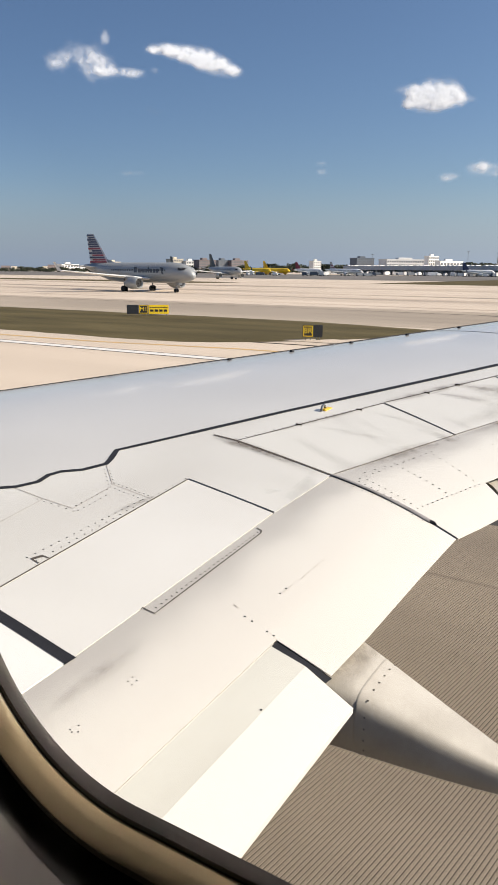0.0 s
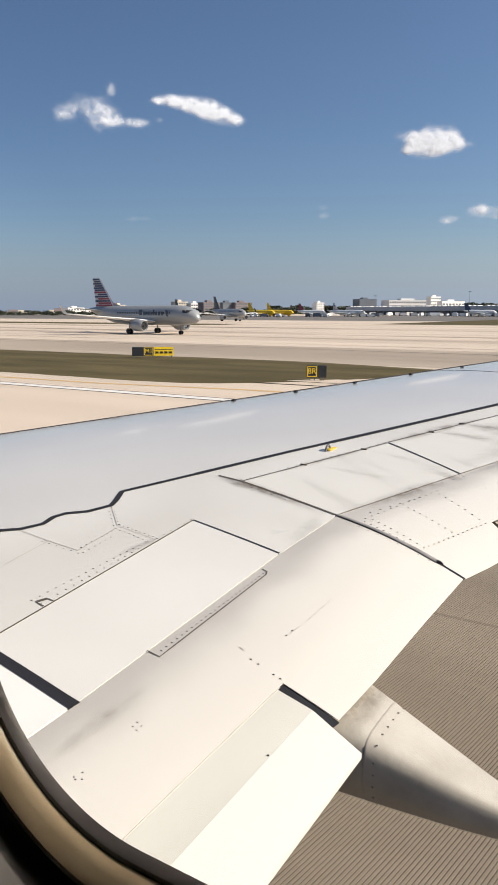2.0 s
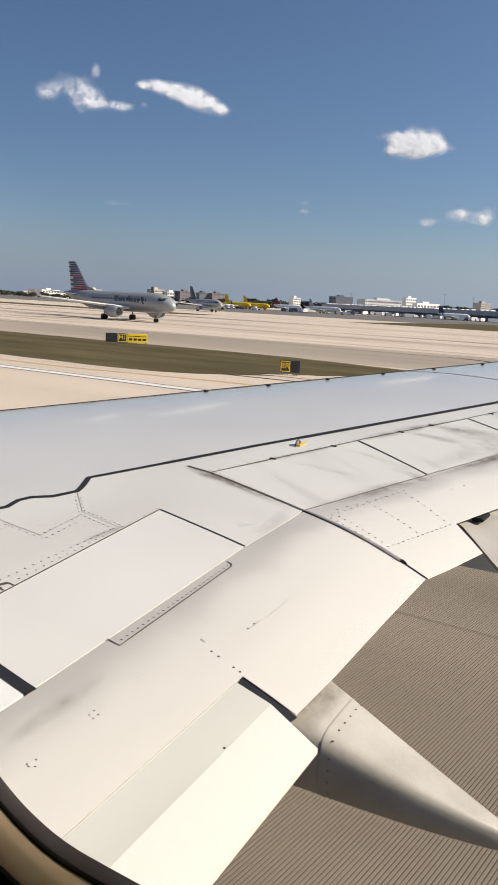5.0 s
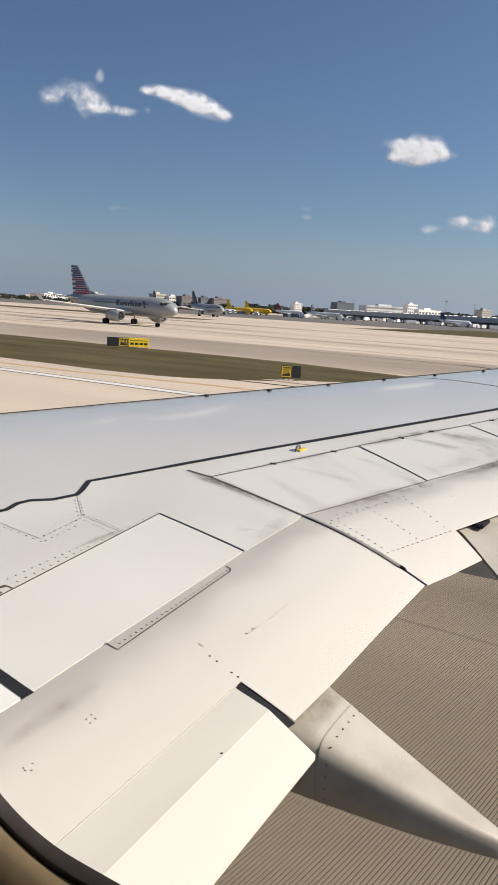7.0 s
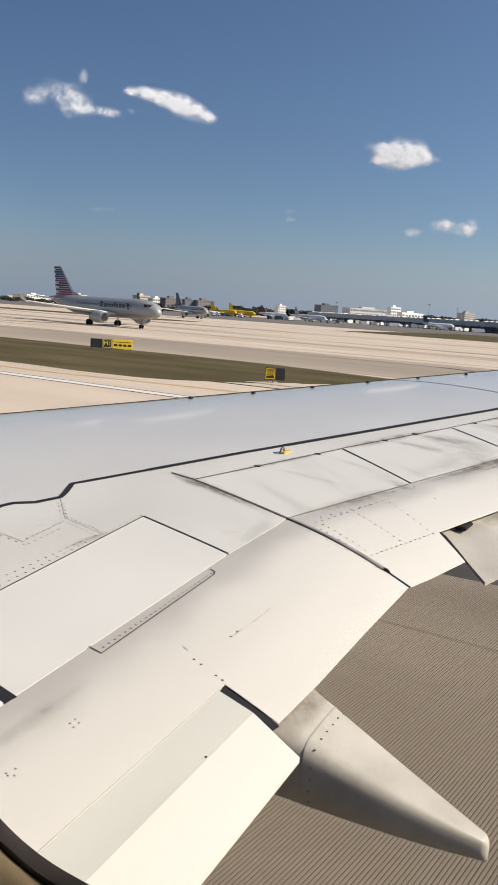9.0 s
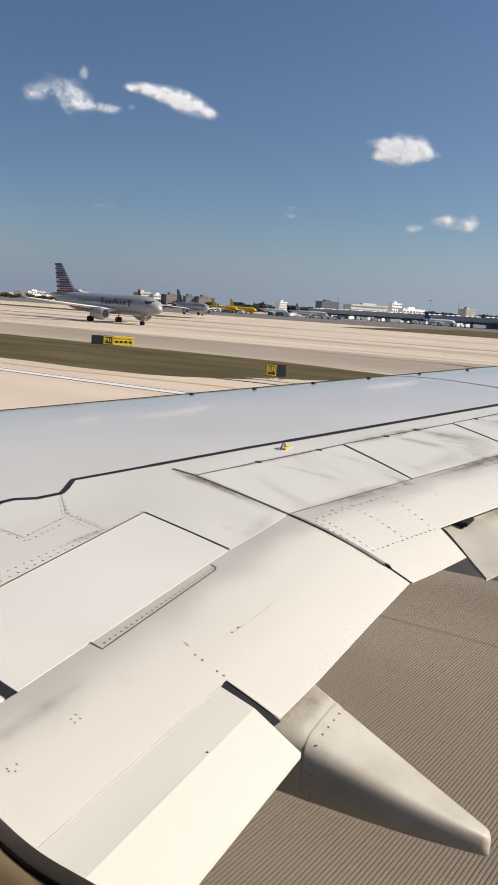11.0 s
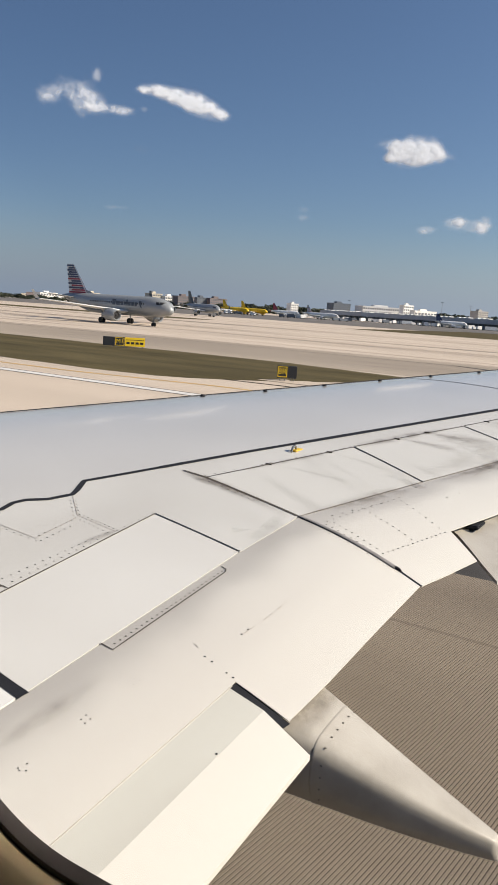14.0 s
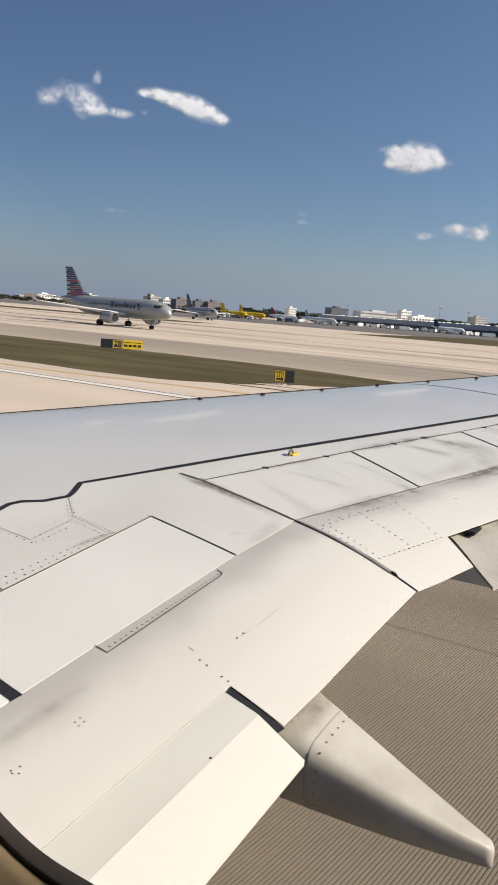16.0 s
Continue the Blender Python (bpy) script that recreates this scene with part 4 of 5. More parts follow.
sheet("pavement_pad", -26.2, -20.6, 43.0, 45.6, 0.03, CONCRETE, "pale concrete pad under the runway sign")
sheet("trim", -17.6, -15.6, 39.6, 41.2, 0.012, LINE_YELLOW, "faded orange painted patch on the concrete")

# threshold bars of the runway, ahead of the aircraft
for i in range(8):
    bar = tagged(empty("runway_bar", pose(-78, -10 + 3.6 * i, 0)), "white painted threshold bar with dark borders", "marking", group="threshold bars", kind="structure")
    part("border", boxed(-.5, 30.5, -.2, 2.2, .004, .008), LINE_BLACK, bar)
    part("paint", boxed(0, 30, 0, 1.8, .008, .012), LINE_WHITE, bar)

# ---- parked and taxiing airliners ----
def airliner(m, body, fin, engine, label, L=33.8, stripes=(), letters=None, belly=None, group="", gear=True):
    th = tagged(empty("airliner", m), label, "airplane", group=group)
    R, zc = 1.98, 3.75
    k = L / 33.8
    # nose at x = 0, tail at x = -L
    secs = [(0, .05, -.55), (.1, .36, -.53), (.35, .7, -.46), (.9, 1.08, -.33), (1.8, 1.45, -.17), (3.1, 1.78, -.06), (4.8, 1.95, 0), (6.5, 1.98, 0), (21.5, 1.98, 0), (24.5, 1.88, .1), (27.5, 1.5, .45), (30.5, .98, .85), (32.8, .5, 1.15), (33.8, .22, 1.3)]
    rings = [[(-x * k, r * math.cos(a), zc + dz + r * math.sin(a)) for a in [2 * math.pi * i / 28 for i in range(28)]] for x, r, dz in secs]
    f = part("fuselage", loft(rings), body, th, "", True)
    # cabin windows, cockpit panes, name bars
    for side in (-1, 1):
        bm = bmesh.new()
        for i in range(int(30 * k)):
            x = -6.2 - i * .55
            if -13.9 > x > -14.6:
                continue
            block(bm, x - .12, x + .12, side * 1.94, side * 1.965, zc + .32, zc + .64)
        tagged(link("cabin_windows", bm, BLACK, f, "row of small dark cabin windows"), kind="stuff")
        for i, (x0, x1, y0, y1) in enumerate(((1.12, 1.72, .2, .75), (1.5, 2.2, .82, 1.24), (2.25, 2.95, 1.32, 1.5))):
            bm = bmesh.new()
            zz = zc + .42
            ya, yb = side * (y0 + .14), side * (y1 + .14)
            vs = [bm.verts.new(p) for p in ((-x0, ya * .9, zz), (-x1, yb, zz + .05), (-x1 - .12, yb * .93, zz + .55), (-x0 - .35, ya * .85, zz + .5))]
            bm.faces.new(vs)
            r = bmesh.ops.extrude_face_region(bm, geom=bm.faces[:])
            for v in r["geom"]:
                if isinstance(v, bmesh.types.BMVert):
                    v.co += Vector((.10, side * .12, .06))
            part("cockpit_pane", bm, BLACK, f)
        if letters:
            widths = [.95, 1.15, .75, .5, .4, .65, .75, .7]
            x = -8.0
            bm = bmesh.new()
            for i, w in enumerate(reversed(widths)):
                top = 1.18 if i in (len(widths) - 1, 3) else .78
                block(bm, x - w, x, side * 1.90, side * 1.995, zc - .05, zc - .05 + top, .04)
                x -= w + .2
            part("name_bars", bm, letters, f, "row of dark plain bars in place of a name")
            bm = bmesh.new()
            vs = [bm.verts.new((px, side * 1.99, zc + pz)) for px, pz in ((-7.5, 1.1), (-6.6, .9), (-6.9, .3), (-6.5, -.3), (-7.1, -.2))]
            bm.faces.new(vs)
            part("emblem", bm, letters, f)
    # fin
    def foil(root, tip, name, material, parent, t=.09):
        rr = []
        for (p, c, u) in (root, tip):
            ring = []
            p, u = Vector(p), Vector(u)
            for s, th_ in ((0, 0), (.08, .6), (.3, 1), (.6, .7), (1, .02), (.6, -.7), (.3, -1), (.08, -.6)):
                ring.append(p + Vector((-c * s, 0, 0)) + u * (th_ * c * t * .5))
            rr.append(ring)
        return part(name, loft(rr), material, parent, "", True)
    fx = -25.2 * k
    foil(((fx + 3.2, 0, zc + 1.55), 4.5, (0, 1, 0)), ((fx - .9, 0, zc + 2.75), .6, (0, 1, 0)), "dorsal_fin", body, th, .05)
    fn = foil(((fx, 0, zc + 1.6), 6.3, (0, 1, 0)), ((fx - 5.1, 0, zc + 7.9), 2.3, (0, 1, 0)), "tail_fin", fin, th)
    for i, sm in enumerate(stripes):
        z0, z1 = 1.9 + i * .46, 1.9 + i * .46 + .36
        for side in (-1, 1):
            bm = bmesh.new()
            q = []
            for zz in (z0, z1):
                s = (zz - 1.6) / 6.3
                xa, c = fx - 5.1 * s, 6.3 + (2.3 - 6.3) * s
                u = .5 + .5 * ((i * 7) % 5) / 5
                q.append(((xa - c * .03, zz), (xa - c * (.5 + .42 * u if i % 2 else .97), zz), c))
            vs = [bm.verts.new((a[0], side * .30 * (b / 6.3), zc + a[1])) for a, b in ((q[0][0], q[0][2]), (q[1][0], q[1][2]), (q[1][1], q[1][2]), (q[0][1], q[0][2]))]
            bm.faces.new(vs)
            part("stripe", bm, sm, fn)
    for side in (-1, 1):
        foil(((-27.8 * k, side * .6, zc + .9), 3.9, (0, 0, 1)), ((-31.2 * k, side * 6.2, zc + 1.5), 1.5, (0, 0, 1)), "tailplane", body, th)
        foil(((-10.8 * k, side * 1.6, zc - 1.2), 6.6, (0, 0, 1)), ((-19.0 * k, side * 16.6, zc + .3), 1.6, (0, 0, 1)), "wing", WHITE, th, .11)
        foil(((-19.2 * k, side * 16.5, zc + .3), 1.4, (0, 1, 0)), ((-20.4 * k, side * 17.1, zc + 1.9), .7, (0, 1, 0)), "winglet", fin, th)
        ex, ey, ez = -9.3 * k, side * 5.75, zc - 2.0
        rr = [[(ex - x, ey + r * math.cos(a), ez + r * math.sin(a)) for a in [2 * math.pi * i / 20 for i in range(20)]] for x, r in ((.5, .8), (.1, .85), (0, .95), (.15, 1.05), (1.0, 1.15), (2.4, 1.1), (3.3, .85), (3.3, .6), (4.3, .38))]
        eng = part("engine", loft(rr), engine, th, "", True)
        part("fan", loft([[(ex - .42 + d, ey + r * math.cos(a), ez + r * math.sin(a)) for a in [2 * math.pi * i / 16 for i in range(16)]] for d, r in ((-.06, .84), (0, .84), (.02, .3), (.3, .03))]), BLACK, eng, "dark engine fan")
        part("pylon", boxed(ex - 4.2, ex - 1.4, ey - .16, ey + .16, ez + .85, zc - .75, bevel=.08), body, th)
    if gear:
        for gx, gy, r, w in ((-5.1, 0, .40, .22), (-16.1 * k, -3.8, .58, .4), (-16.1 * k, 3.8, .58, .4)):
            g = part("landing_gear", tube([(gx, gy, zc - 1.2), (gx, gy, r)], .13), STEEL, th)
            for o in (-1, 1):
                c = gy + o * (w * .5 + .14)
                ring = [[(gx + rad * math.cos(a), c + yy, r + rad * math.sin(a)) for a in [2 * math.pi * i / 18 for i in range(18)]] for yy, rad in ((-w / 2, r * .75), (-w * .35, r * .97), (0, r), (w * .35, r * .97), (w / 2, r * .75))]
                part("wheel", loft(ring), TYRE, g, "", True)
        part("gear_door", boxed(-4.6, -3.9, -.5, .5, zc - 2.3, zc - 1.6, bevel=.05), body, th)
    return th


SILVER = mat("silver mica paint", (0.32, 0.335, 0.34), 0.4, 0.2, 0.05, 0.4)
NAVY = mat("navy paint", (0.03, 0.045, 0.10), 0.4, 0, 0.1, 1)
CRIMSON = mat("red paint", (0.27, 0.035, 0.055), 0.4, 0, 0.1, 1)
NAME_GREY = mat("slate lettering", (0.035, 0.05, 0.075), 0.4, 0, 0.1, 2)
DARK_FIN = mat("dark green-black fin paint", (0.035, 0.05, 0.06), 0.4, 0, 0.1, 1)
CARGO = mat("cargo yellow paint", (0.80, 0.52, 0.02), 0.4, 0, 0.05, 0.5)
PALE = mat("pale fin paint", (0.6, 0.62, 0.62), 0.4, 0, 0.05, 0.5)
airliner(pose(-88.2, 118.6, 0, rz=-8), SILVER, PALE, SILVER, "silver airliner with a striped red and navy tail fin", stripes=(CRIMSON, CRIMSON, NAVY, CRIMSON, NAVY, NAVY, CRIMSON, NAVY, NAVY, NAVY, NAVY, NAVY, NAVY), letters=NAME_GREY)


def far(az, R):
    a = radians(az)
    return -R * math.sin(a), R * math.cos(a)


x, y = far(33.2, 350)
airliner(pose(x, y, 0, rz=-28), SILVER, DARK_FIN, SILVER, "grey airliner with a dark fin queuing on the taxiway")
x, y = far(36.7, 430)
airliner(pose(x, y, 0, rz=-28), SILVER, DARK_FIN, SILVER, "grey airliner with a dark fin queuing behind another")
for az, R, rz in ((31.0, 640, -14), (29.6, 650, -14)):
    x, y = far(az, R)
    airliner(pose(x, y, 0, rz=rz), CARGO, CARGO, CARGO, "bright yellow cargo airliner parked on the apron", group="yellow cargo planes")
x, y = far(27.2, 690)
airliner(pose(x, y, 0, rz=-12), WHITE, CRIMSON, WHITE, "white airliner with a red fin parked on the apron")
x, y = far(24.3, 660)
airliner(pose(x, y, 0, rz=-22), WHITE, WHITE, WHITE, "white wide airliner with red stripes on its fin by the terminal", L=46, stripes=(WHITE, CRIMSON, CRIMSON, WHITE, WHITE, CRIMSON, CRIMSON, WHITE, NAVY, NAVY, WHITE, NAVY, NAVY))
x, y = far(15.0, 690)
airliner(pose(x, y, 0, rz=-6), WHITE, NAVY, WHITE, "small white airliner with a blue fin at the terminal", L=30)

# ---- buildings ----
CREAM_WALL = mat("cream plaster", (0.60, 0.54, 0.44), 0.8, 0, 0.06, 0.1)
WHITE_WALL = mat("white plaster", (0.80, 0.79, 0.76), 0.8, 0, 0.05, 0.1)
BROWN_WALL = mat("brown-grey concrete", (0.215, 0.18, 0.18), 0.85, 0, 0.1, 0.1)
SLATE_WALL = mat("slate cladding", (0.12, 0.14, 0.17), 0.6, 0, 0.1, 0.1)
PANE = mat("dark glazing", (0.15, 0.16, 0.175), 0.25, 0, 0.1, 0.2)


def building(az, R, width, depth, h, wall_m, floors, bays, label, turn=0.0, plant=True):
    """A block with storeys of windows, a parapet and a roof plant."""
    x, y = far(az, R)
    th = tagged(empty("building", pose(x, y, 0, rz=az + turn)), label, "building")
    body = part("wall", boxed(-width / 2, width / 2, 0, depth, 0, h), wall_m, th)
    bm = bmesh.new()
    block(bm, -width / 2 - .3, width / 2 + .3, -.3, depth + .3, h, h + .8)
    part("roof", bm, wall_m, th)
    fh, bw = h / floors, width / bays
    pane_mesh = None
    for f in range(floors):
        for b in range(bays):
            xa = -width / 2 + b * bw
            if pane_mesh is None:
                w = part("window", boxed(-bw * .34, bw * .34, -.12, .1, 0, fh * .5), PANE, body)
                pane_mesh = w.data
            else:
                w = new("window", pane_mesh)
                w.parent = body
            w.location = (xa + bw / 2, 0, f * fh + fh * .28)
    if plant:
        part("roof_plant", boxed(-width * .2, width * .1, depth * .3, depth * .7, h + .8, h + 3.0, bevel=.2), wall_m, th)
    return th


for az, R, w, d, h, m, fl, ba, lb in (
        (45.6, 1100, 26, 14, 9, WHITE_WALL, 2, 6, "white low building on the horizon"),
        (43.4, 1000, 17, 14, 12, CREAM_WALL, 3, 5, "cream block far behind the airfield"),
        (42.4, 1000, 15, 14, 12, CREAM_WALL, 3, 4, "cream block beside another"),
        (37.9, 900, 15, 14, 15, CREAM_WALL, 5, 5, "cream hotel block with rows of windows"),
        (36.8, 900, 16, 14, 13, WHITE_WALL, 4, 5, "pale hotel wing with rows of windows"),
        (35.7, 880, 21, 14, 14, BROWN_WALL, 5, 7, "brown office block behind the taxiway"),
        (34.4, 900, 17, 14, 14, SLATE_WALL, 5, 5, "slate-grey office block with windows"),
        (33.3, 900, 22, 14, 14, BROWN_WALL, 5, 7, "brown-grey office block with a flat roof"),
        (27.6, 1000, 11, 12, 15, WHITE_WALL, 5, 4, "small white tower block"),
        (24.1, 1050, 26, 20, 20, SLATE_WALL, 7, 9, "dark slate office block behind the terminal"),
        (20.9, 1020, 66, 24, 18, mat("grey cladding", (.60, .60, .60), .7, 0, .06, .2), 4, 20, "long grey flat-roofed hall behind the terminal"),
        (19.25, 1000, 17, 8, 22, WHITE_WALL, 6, 5, "white stair tower of the terminal"),
        (18.0, 1000, 38, 9, 16, WHITE_WALL, 2, 7, "white flat-roofed annex of the terminal"),
        (14.0, 1000, 17, 14, 20, mat("pale concrete cladding", (.42, .40, .37), .8, 0, .06, .2), 8, 6, "pale grey tower block behind the terminal")):
    building(az, R, w, d, h, m, fl, ba, lb, 44 if az < 20 else 28)

# long low concourse with a dark fascia, columns and parked service vehicles
xa, ya = far(25.6, 900)
con = tagged(empty("terminal", pose(xa, ya, 0, rz=-30)), "long low terminal concourse with a dark roof fascia", "building")
part("wall", boxed(0, 330, 8, 40, 0, 5.0), mat("shaded concourse glass", (.13, .14, .15), .35, 0, .1, .1), con)
part("roof", boxed(-3, 334, 0, 42, 5.0, 9.4, bevel=.2), mat("grey roof fascia", (.36, .38, .41), .5, 0, .08, .1), con, "grey fascia")
for i in range(56):
    part("column", boxed(i * 6 - .4, i * 6 + .4, .8, 1.6, 0, 5.0), SLATE_WALL, con)
for i in range(55):
    if i % 4 != 3:
        part("skylight", boxed(i * 6 + .5, i * 6 + 3.2, 3, 9, 9.4, 10.2, bevel=.15), WHITE_WALL, con)
def vehicle(x, y, turn, w, h, paint, label):
    """A box-bodied apron vehicle with a cab and wheels."""
    v = tagged(empty("service_vehicle", pose(x, y, 0, rz=turn)), label, "vehicle", group="service vehicles")
    part("cargo_box", boxed(-w / 2, w / 2 - 1, -1, 1, .45, h, bevel=.08), paint, v)
    cab = part("cab", boxed(w / 2 - 1, w / 2, -.95, .95, .45, h * .8, bevel=.12), paint, v)
    part("windscreen", boxed(w / 2 - .02, w / 2 + .03, -.8, .8, h * .5, h * .72), BLACK, cab)
    for gx in (-w / 2 + .6, w / 2 - .6):
        part("wheel", tube([(gx, -1.02, .4), (gx, 1.02, .4)], .4, 10), TYRE, v)


rng = random.Random(11)
for i in range(46):
    s = i / 45
    px, py = xa + 250 * s - 12, ya - 145 * s - 22 + rng.uniform(-10, 6)
    vehicle(px, py, rng.uniform(10, 80), rng.uniform(4, 11), rng.uniform(2.2, 3.8), WHITE if i % 4 else SLATE_WALL, rng.choice(["white service van parked by the terminal", "white baggage truck parked by the terminal"]) if i % 4 else "dark grey service truck parked by the terminal")
for i in range(22):
    x, y = far(rng.uniform(23.5, 33.5), rng.uniform(610, 700))
    dark = i % 3 == 0
    vehicle(x, y, rng.uniform(-60, 60), rng.uniform(4, 9), rng.uniform(2, 3.4), SLATE_WALL if dark else WHITE, "dark service truck beside the parked cargo planes" if dark else "white service van beside the parked cargo planes")

for az, R, h in ((16.9, 900, 26), (14.9, 900, 24), (23.6, 1000, 24)):
    x, y = far(az, R)
    th = tagged(empty("light_mast", pose(x, y, 0, rz=az)), "slim grey floodlight mast on the apron", "mast", group="floodlight masts")
    part("pole", tube([(0, 0, 0), (0, 0, h)], [.25, .12], 8), STEEL, th)
    part("lamp_bar", boxed(-1.6, 1.6, -.3, .3, h, h + .5, bevel=.08), STEEL, th)

# terminal blocks, hangar, control tower and lattice mast further round
rng = random.Random(21)
for i in range(26):
    az = 58.5 + i * .66
    w, h = rng.uniform(14, 34), rng.choice((9, 12, 14, 18, 22))
    building(az, rng.uniform(1300, 1650), w, 20, h, rng.choice((WHITE_WALL, WHITE_WALL, CREAM_WALL)), max(2, int(h / 4)), max(3, int(w / 4)), "white terminal block with rows of windows", 20)
x, y = far(70, 1300)
th = tagged(empty("control_tower", pose(x, y, 0)), "pale control tower with a dark glazed cab", "tower")
part("shaft", tube([(0, 0, 0), (0, 0, 30)], [4.5, 3.6], 12), CREAM_WALL, th)
part("cab", tube([(0, 0, 30), (0, 0, 32), (0, 0, 35.5)], [4.2, 5.4, 6.2], 12), PANE, th)
part("roof", tube([(0, 0, 35.5), (0, 0, 36.6)], [6.6, 6.2], 12), WHITE_WALL, th)
x, y = far(57.4, 640)
th = tagged(empty("lattice_mast", pose(x, y, 0)), "red and white steel lattice mast on the airfield", "mast")
for i, (sx, sy) in enumerate(((-1, -1), (1, -1), (1, 1), (-1, 1))):
    part("leg", tube([(2 * sx, 2 * sy, 0), (1.4 * sx, 1.4 * sy, 24)], .16, 6), CRIMSON, th)
for k in range(8):
    z, r = k * 3, 2 - .6 * k / 8
    for sx, sy, tx, ty in ((-1, -1, 1, -1), (1, -1, 1, 1), (1, 1, -1, 1), (-1, 1, -1, -1)):
        part("brace", tube([(r * sx, r * sy, z), (r * tx * .96, r * ty * .96, z + 3)], .09, 5), WHITE if k % 2 else CRIMSON, th)
part("platform", boxed(-2.2, 2.2, -2.2, 2.2, 24, 24.4), STEEL, th)
part("radome", tube([(0, 0, 24.4), (0, 0, 25), (0, 0, 27), (0, 0, 28.2)], [1.2, 1.7, 1.7, .3], 12), CRIMSON, th)
building(94, 900, 62, 40, 16, WHITE_WALL, 2, 4, "white aircraft hangar with dark doors", 10)
for i in range(24):
    az = 76.5 + rng.uniform(0, 11)
    h, w = rng.uniform(35, 115), rng.uniform(18, 34)
    building(az, rng.uniform(3400, 4000), w, w, h, rng.choice((WHITE_WALL, CREAM_WALL, SLATE_WALL)), 6, 3, "hazy downtown tower on the far skyline", 20, plant=False)

# ---- tree line and distant town ----
LEAF = mat("dark foliage", (0.075, 0.085, 0.055), 0.9, 0, 0.3, 0.3, tint=(0.035, 0.045, 0.03))
rng = random.Random(5)
for az0, az1, R, hmax in ((8, 19.4, 1150, 16), (22, 31, 1150, 13), (31, 42, 850, 8), (42, 60, 900, 6)):
    vs, fs = [], []
    a = az0
    while a < az1:
        x, y = far(a, R + rng.uniform(-30, 60))
        h = hmax * rng.uniform(.45, 1.0)
        for k in range(110):
            r = h * .4
            cx, cy, cz = x + rng.gauss(0, r), y + rng.gauss(0, r), max(.3, h * rng.uniform(.15, 1.0))
            s = h * rng.uniform(.09, .2)
            b = len(vs)
            for q in range(3):
                n1 = Vector((rng.gauss(0, 1), rng.gauss(0, 1), rng.gauss(0, 1))).normalized() * s
                n2 = Vector((rng.gauss(0, 1), rng.gauss(0, 1), rng.gauss(0, 1))).normalized() * s
                vs += [(cx - n1.x, cy - n1.y, cz - n1.z), (cx + n2.x, cy + n2.y, cz + n2.z), (cx + n1.x, cy + n1.y, cz + n1.z), (cx - n2.x, cy - n2.y, cz - n2.z)]
                fs.append((b + 4 * q, b + 4 * q + 1, b + 4 * q + 2, b + 4 * q + 3))
        a += rng.uniform(.18, .42) * 800 / R
    me = bpy.data.meshes.new("far_trees")
    me.from_pydata(vs, [], fs)
    me.materials.append(LEAF)
    tagged(new("far_trees", me), "low dark belt of distant trees along the horizon", "trees", kind="stuff")
town = random.Random(9)
for i in range(60):
    az = town.uniform(12, 57)
    w, h = town.uniform(8, 30), town.uniform(4, 11)
    x, y = far(az, town.uniform(1300, 2000))
    th = tagged(empty("building", pose(x, y, 0, rz=az)), "small pale building on the distant horizon", "building", group="distant town")
    m = town.choice([WHITE_WALL, CREAM_WALL, BROWN_WALL, WHITE_WALL])
    part("wall", boxed(-w / 2, w / 2, 0, 12, 0, h), m, th)
    part("roof", boxed(-w / 2 - .3, w / 2 + .3, -.3, 12.3, h, h + .7), m, th)

# ---- clouds ----
CLOUD = bpy.data.materials.new("cloud")
CLOUD.use_nodes = True
cn, cl = CLOUD.node_tree.nodes, CLOUD.node_tree.links
cb = cn["Principled BSDF"]
cb.inputs["Base Color"].default_value = (0.66, 0.7, 0.76, 1)
cb.inputs["Roughness"].default_value = 1
cb.inputs["Specular IOR Level"].default_value = 0
ct = cn.new("ShaderNodeTexCoord")
cz = cn.new("ShaderNodeTexNoise")
cz.inputs["Scale"].default_value, cz.inputs["Detail"].default_value, cz.inputs["Roughness"].default_value = 0.014, 3, 0.45
cl.new(ct.outputs["Object"], cz.inputs["Vector"])
cd = cn.new("ShaderNodeAttribute")
cd.attribute_name = "fullness"
cs = cn.new("ShaderNodeMath")
cs.operation = 'MULTIPLY_ADD'
cs.inputs[1].default_value, cs.inputs[2].default_value = 0.6, -0.3
cl.new(cz.outputs["Fac"], cs.inputs[0])
ca = cn.new("ShaderNodeMath")
ca.operation = 'ADD'
cl.new(cs.outputs[0], ca.inputs[0])
cl.new(cd.outputs["Fac"], ca.inputs[1])
cr = cn.new("ShaderNodeMapRange")
cr.interpolation_type = 'SMOOTHSTEP'
cr.inputs["From Min"].default_value, cr.inputs["From Max"].default_value = 0.06, 0.95
cl.new(ca.outputs[0], cr.inputs["Value"])
ctl, cmx, ctp, cm2 = cn.new("ShaderNodeBsdfTranslucent"), cn.new("ShaderNodeMixShader"), cn.new("ShaderNodeBsdfTransparent"), cn.new("ShaderNodeMixShader")
ctl.inputs[0].default_value = (0.72, 0.76, 0.83, 1)
cmx.inputs[0].default_value = 0.4
cg = cn.new("ShaderNodeNewGeometry")
cv = cn.new("ShaderNodeVectorMath")
cv.operation = 'ADD'
cv.inputs[1].default_value = (0.28, 0.0, 0.2)
cw = cn.new("ShaderNodeVectorMath")
cw.operation = 'NORMALIZE'
cl.new(cg.outputs["Normal"], cv.inputs[0])
cl.new(cv.outputs[0], cw.inputs[0])
cl.new(cw.outputs[0], cb.inputs["Normal"])
cl.new(cb.outputs[0], cmx.inputs[1])
cl.new(ctl.outputs[0], cmx.inputs[2])
cl.new(cr.outputs["Result"], cm2.inputs[0])
cl.new(ctp.outputs[0], cm2.inputs[1])
cl.new(cmx.outputs[0], cm2.inputs[2])
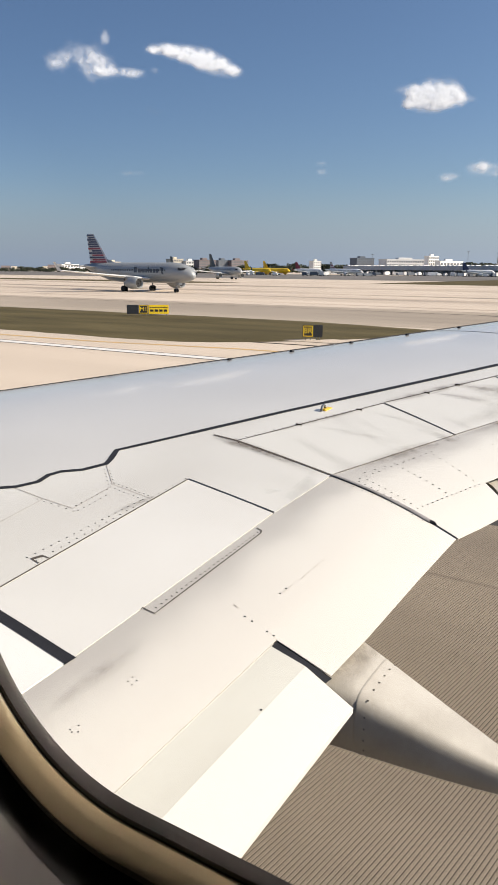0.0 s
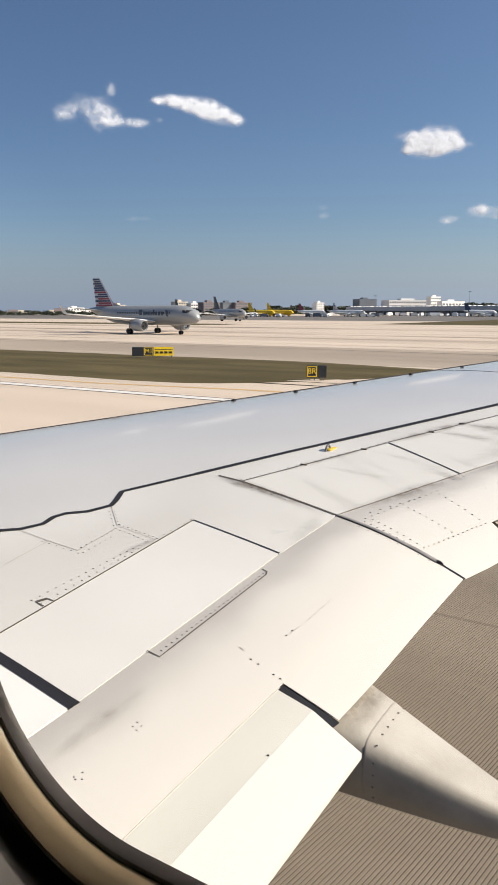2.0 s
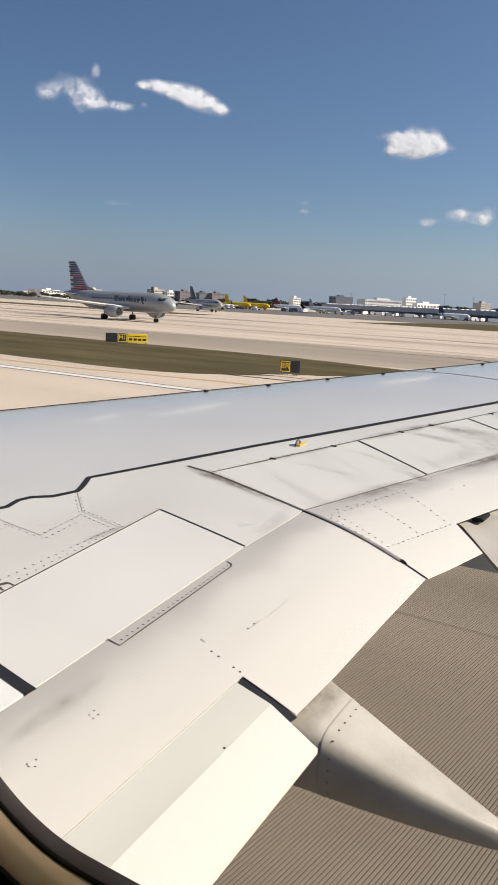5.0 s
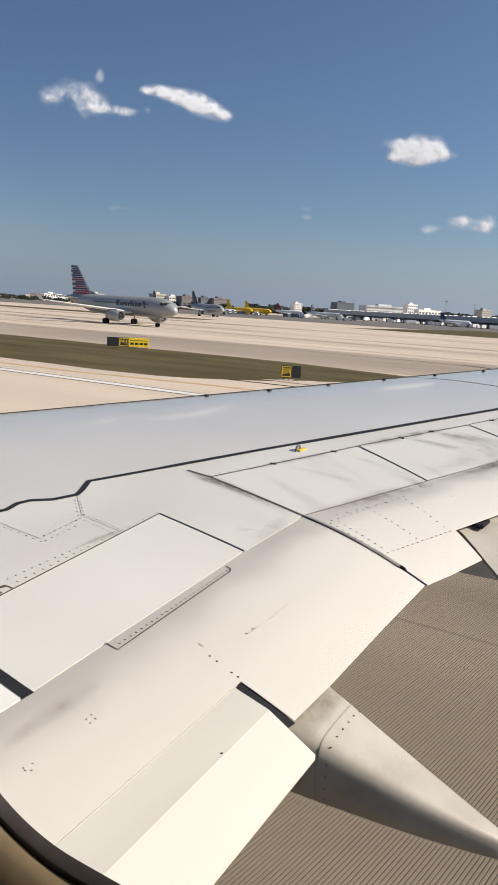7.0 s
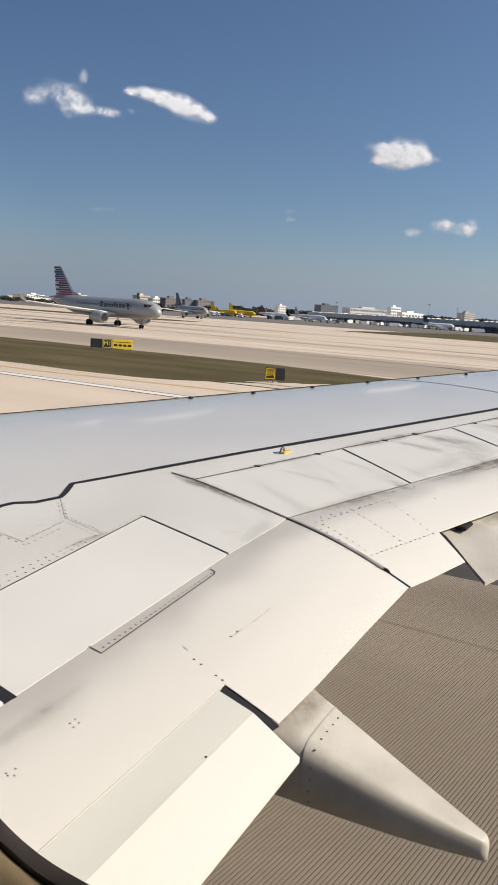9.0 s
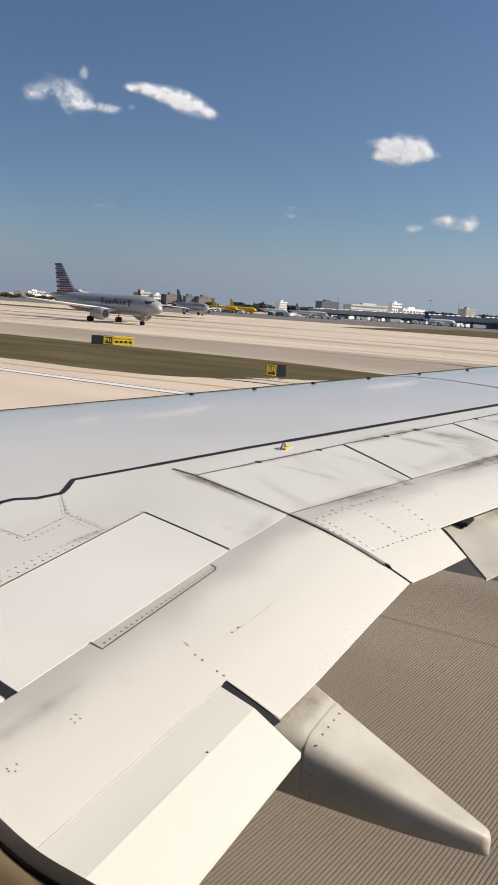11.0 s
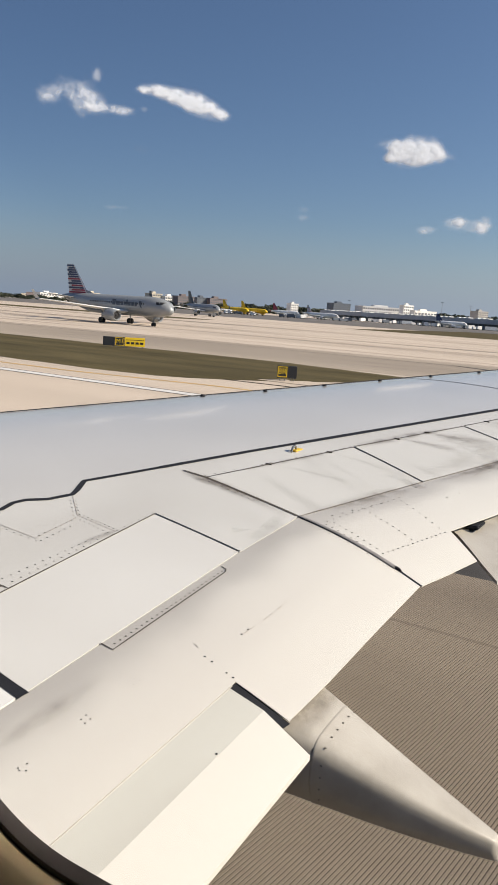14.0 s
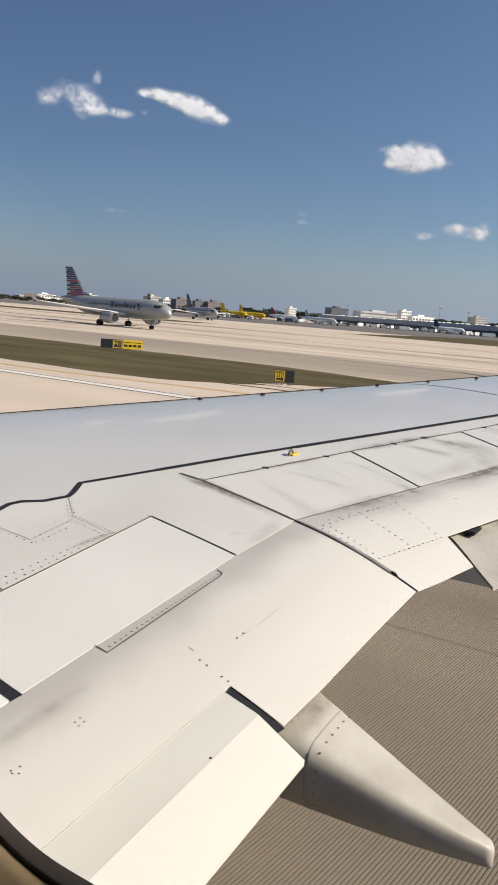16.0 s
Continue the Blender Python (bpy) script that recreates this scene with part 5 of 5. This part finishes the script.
cl.new(cm2.outputs[0], cn["Material Output"].inputs["Surface"])


def cloud(lobes, label, seed, fat=.28, R=2600):
    """A fair-weather cloud at a distance R: a thick lumpy body round a few lobes (azimuth, elevation, half width, half height, density),
    thinning out towards its rim."""
    st = 0.06
    a0, a1 = min(p[0] - 2.2 * p[2] for p in lobes), max(p[0] + 2.2 * p[2] for p in lobes)
    e0, e1 = min(p[1] - 2.2 * p[3] for p in lobes), max(p[1] + 2.2 * p[3] for p in lobes)
    na, ne = int((a1 - a0) / st), int((e1 - e0) / st)
    big = max(p[3] for p in lobes)
    am, em = (a0 + a1) / 2, (e0 + e1) / 2

    def at(i, j):
        a, e = a0 + i * st, e0 + j * st
        d = sum(p[4] * math.exp(-((a - p[0]) / p[2]) ** 2 - ((e - p[1]) / p[3]) ** 2) for p in lobes)
        f = noise.fractal((a * 1.5, e * 1.9, seed), 1.0, 2.1, 3)
        g = noise.fractal((a * 3.1, e * 3.4, seed + 7), .8, 2.2, 3)
        return a, e, min(1.3, max(0, d * (1 + .5 * f + .22 * g))), d * (1 + .25 * f + .16 * g)

    def place(a, e, r):
        a, e = radians(a), radians(e)
        return (-math.sin(a) * math.cos(e) * r, math.cos(a) * math.cos(e) * r, math.sin(e) * r)
    vs, fs, dens = [], [], []
    for sgn in (-1, 1):
        b = len(vs)
        for i in range(na + 1):
            for j in range(ne + 1):
                a, e, d, bulge = at(i, j)
                vs.append(place(a, e, R + R * radians(e - em) * .55 - R * radians(a - am) * .4 + sgn * R * radians(big) * fat * math.sqrt(max(0, bulge))))
                dens.append(d)
        for i in range(na):
            for j in range(ne):
                q = [b + i * (ne + 1) + j, b + (i + 1) * (ne + 1) + j, b + (i + 1) * (ne + 1) + j + 1, b + i * (ne + 1) + j + 1]
                if max(dens[k] for k in q) > .04:
                    fs.append(q if sgn > 0 else q[::-1])
    me = bpy.data.meshes.new("cloud")
    me.from_pydata(vs, [], fs)
    at_ = me.attributes.new("fullness", 'FLOAT', 'POINT')
    at_.data.foreach_set("value", dens)
    for p in me.polygons:
        p.use_smooth = True
    me.materials.append(CLOUD)
    return tagged(new("cloud", me), label, "cloud")


cloud([(46, 13.45, .6, .5, .38), (45, 13.75, .85, .45, .3), (43.3, 13.45, 1.0, .72, .46), (42.8, 13.05, 1.4, .4, .26), (41.1, 13.05, 1.25, .3, .42), (42.7, 15.02, .34, .42, .42), (44.2, 14.4, .9, .45, .26), (39.3, 13.3, .3, .22, .22)], "thin ragged white cloud", 1, .3, 3300)
cloud([(39.3, 14.5, .5, .24, .6), (38.3, 14.55, .7, .36, .85), (37.2, 14.3, .8, .42, .95), (35.9, 14.05, .85, .5, 1.1), (34.8, 13.7, .66, .42, .95), (33.8, 13.4, .45, .3, .75)], "long bright white cloud", 2, .4)
cloud([(21.3, 11.75, .55, .58, .95), (20.4, 12.0, .52, .54, .9), (19.5, 11.8, .55, .62, 1.0), (18.6, 11.8, .55, .54, .95), (19.8, 11.15, 1.1, .4, .7), (18.1, 11.45, .4, .4, .65), (21.6, 11.15, .55, .26, .5), (22.2, 12.1, .5, .3, .14), (17.3, 11.4, .5, .35, .16)], "puffy bright white cloud", 3, .7)
cloud([(18.6, 6.45, .6, .3, .42), (16.4, 7.1, .75, .34, .46), (14.75, 6.85, .6, .55, .62), (15.6, 6.6, 1.1, .3, .14)], "small white clouds low in the sky", 4)
cloud([(27.5, 6.92, .42, .22, .24), (27.5, 7.5, .4, .18, .1)], "tiny faint white cloud", 5, .1, 1900)
cloud([(40.9, 6.68, 1.2, .2, .2), (39, 10.75, .8, .3, .15)], "faint wisp of cloud", 6, .06)
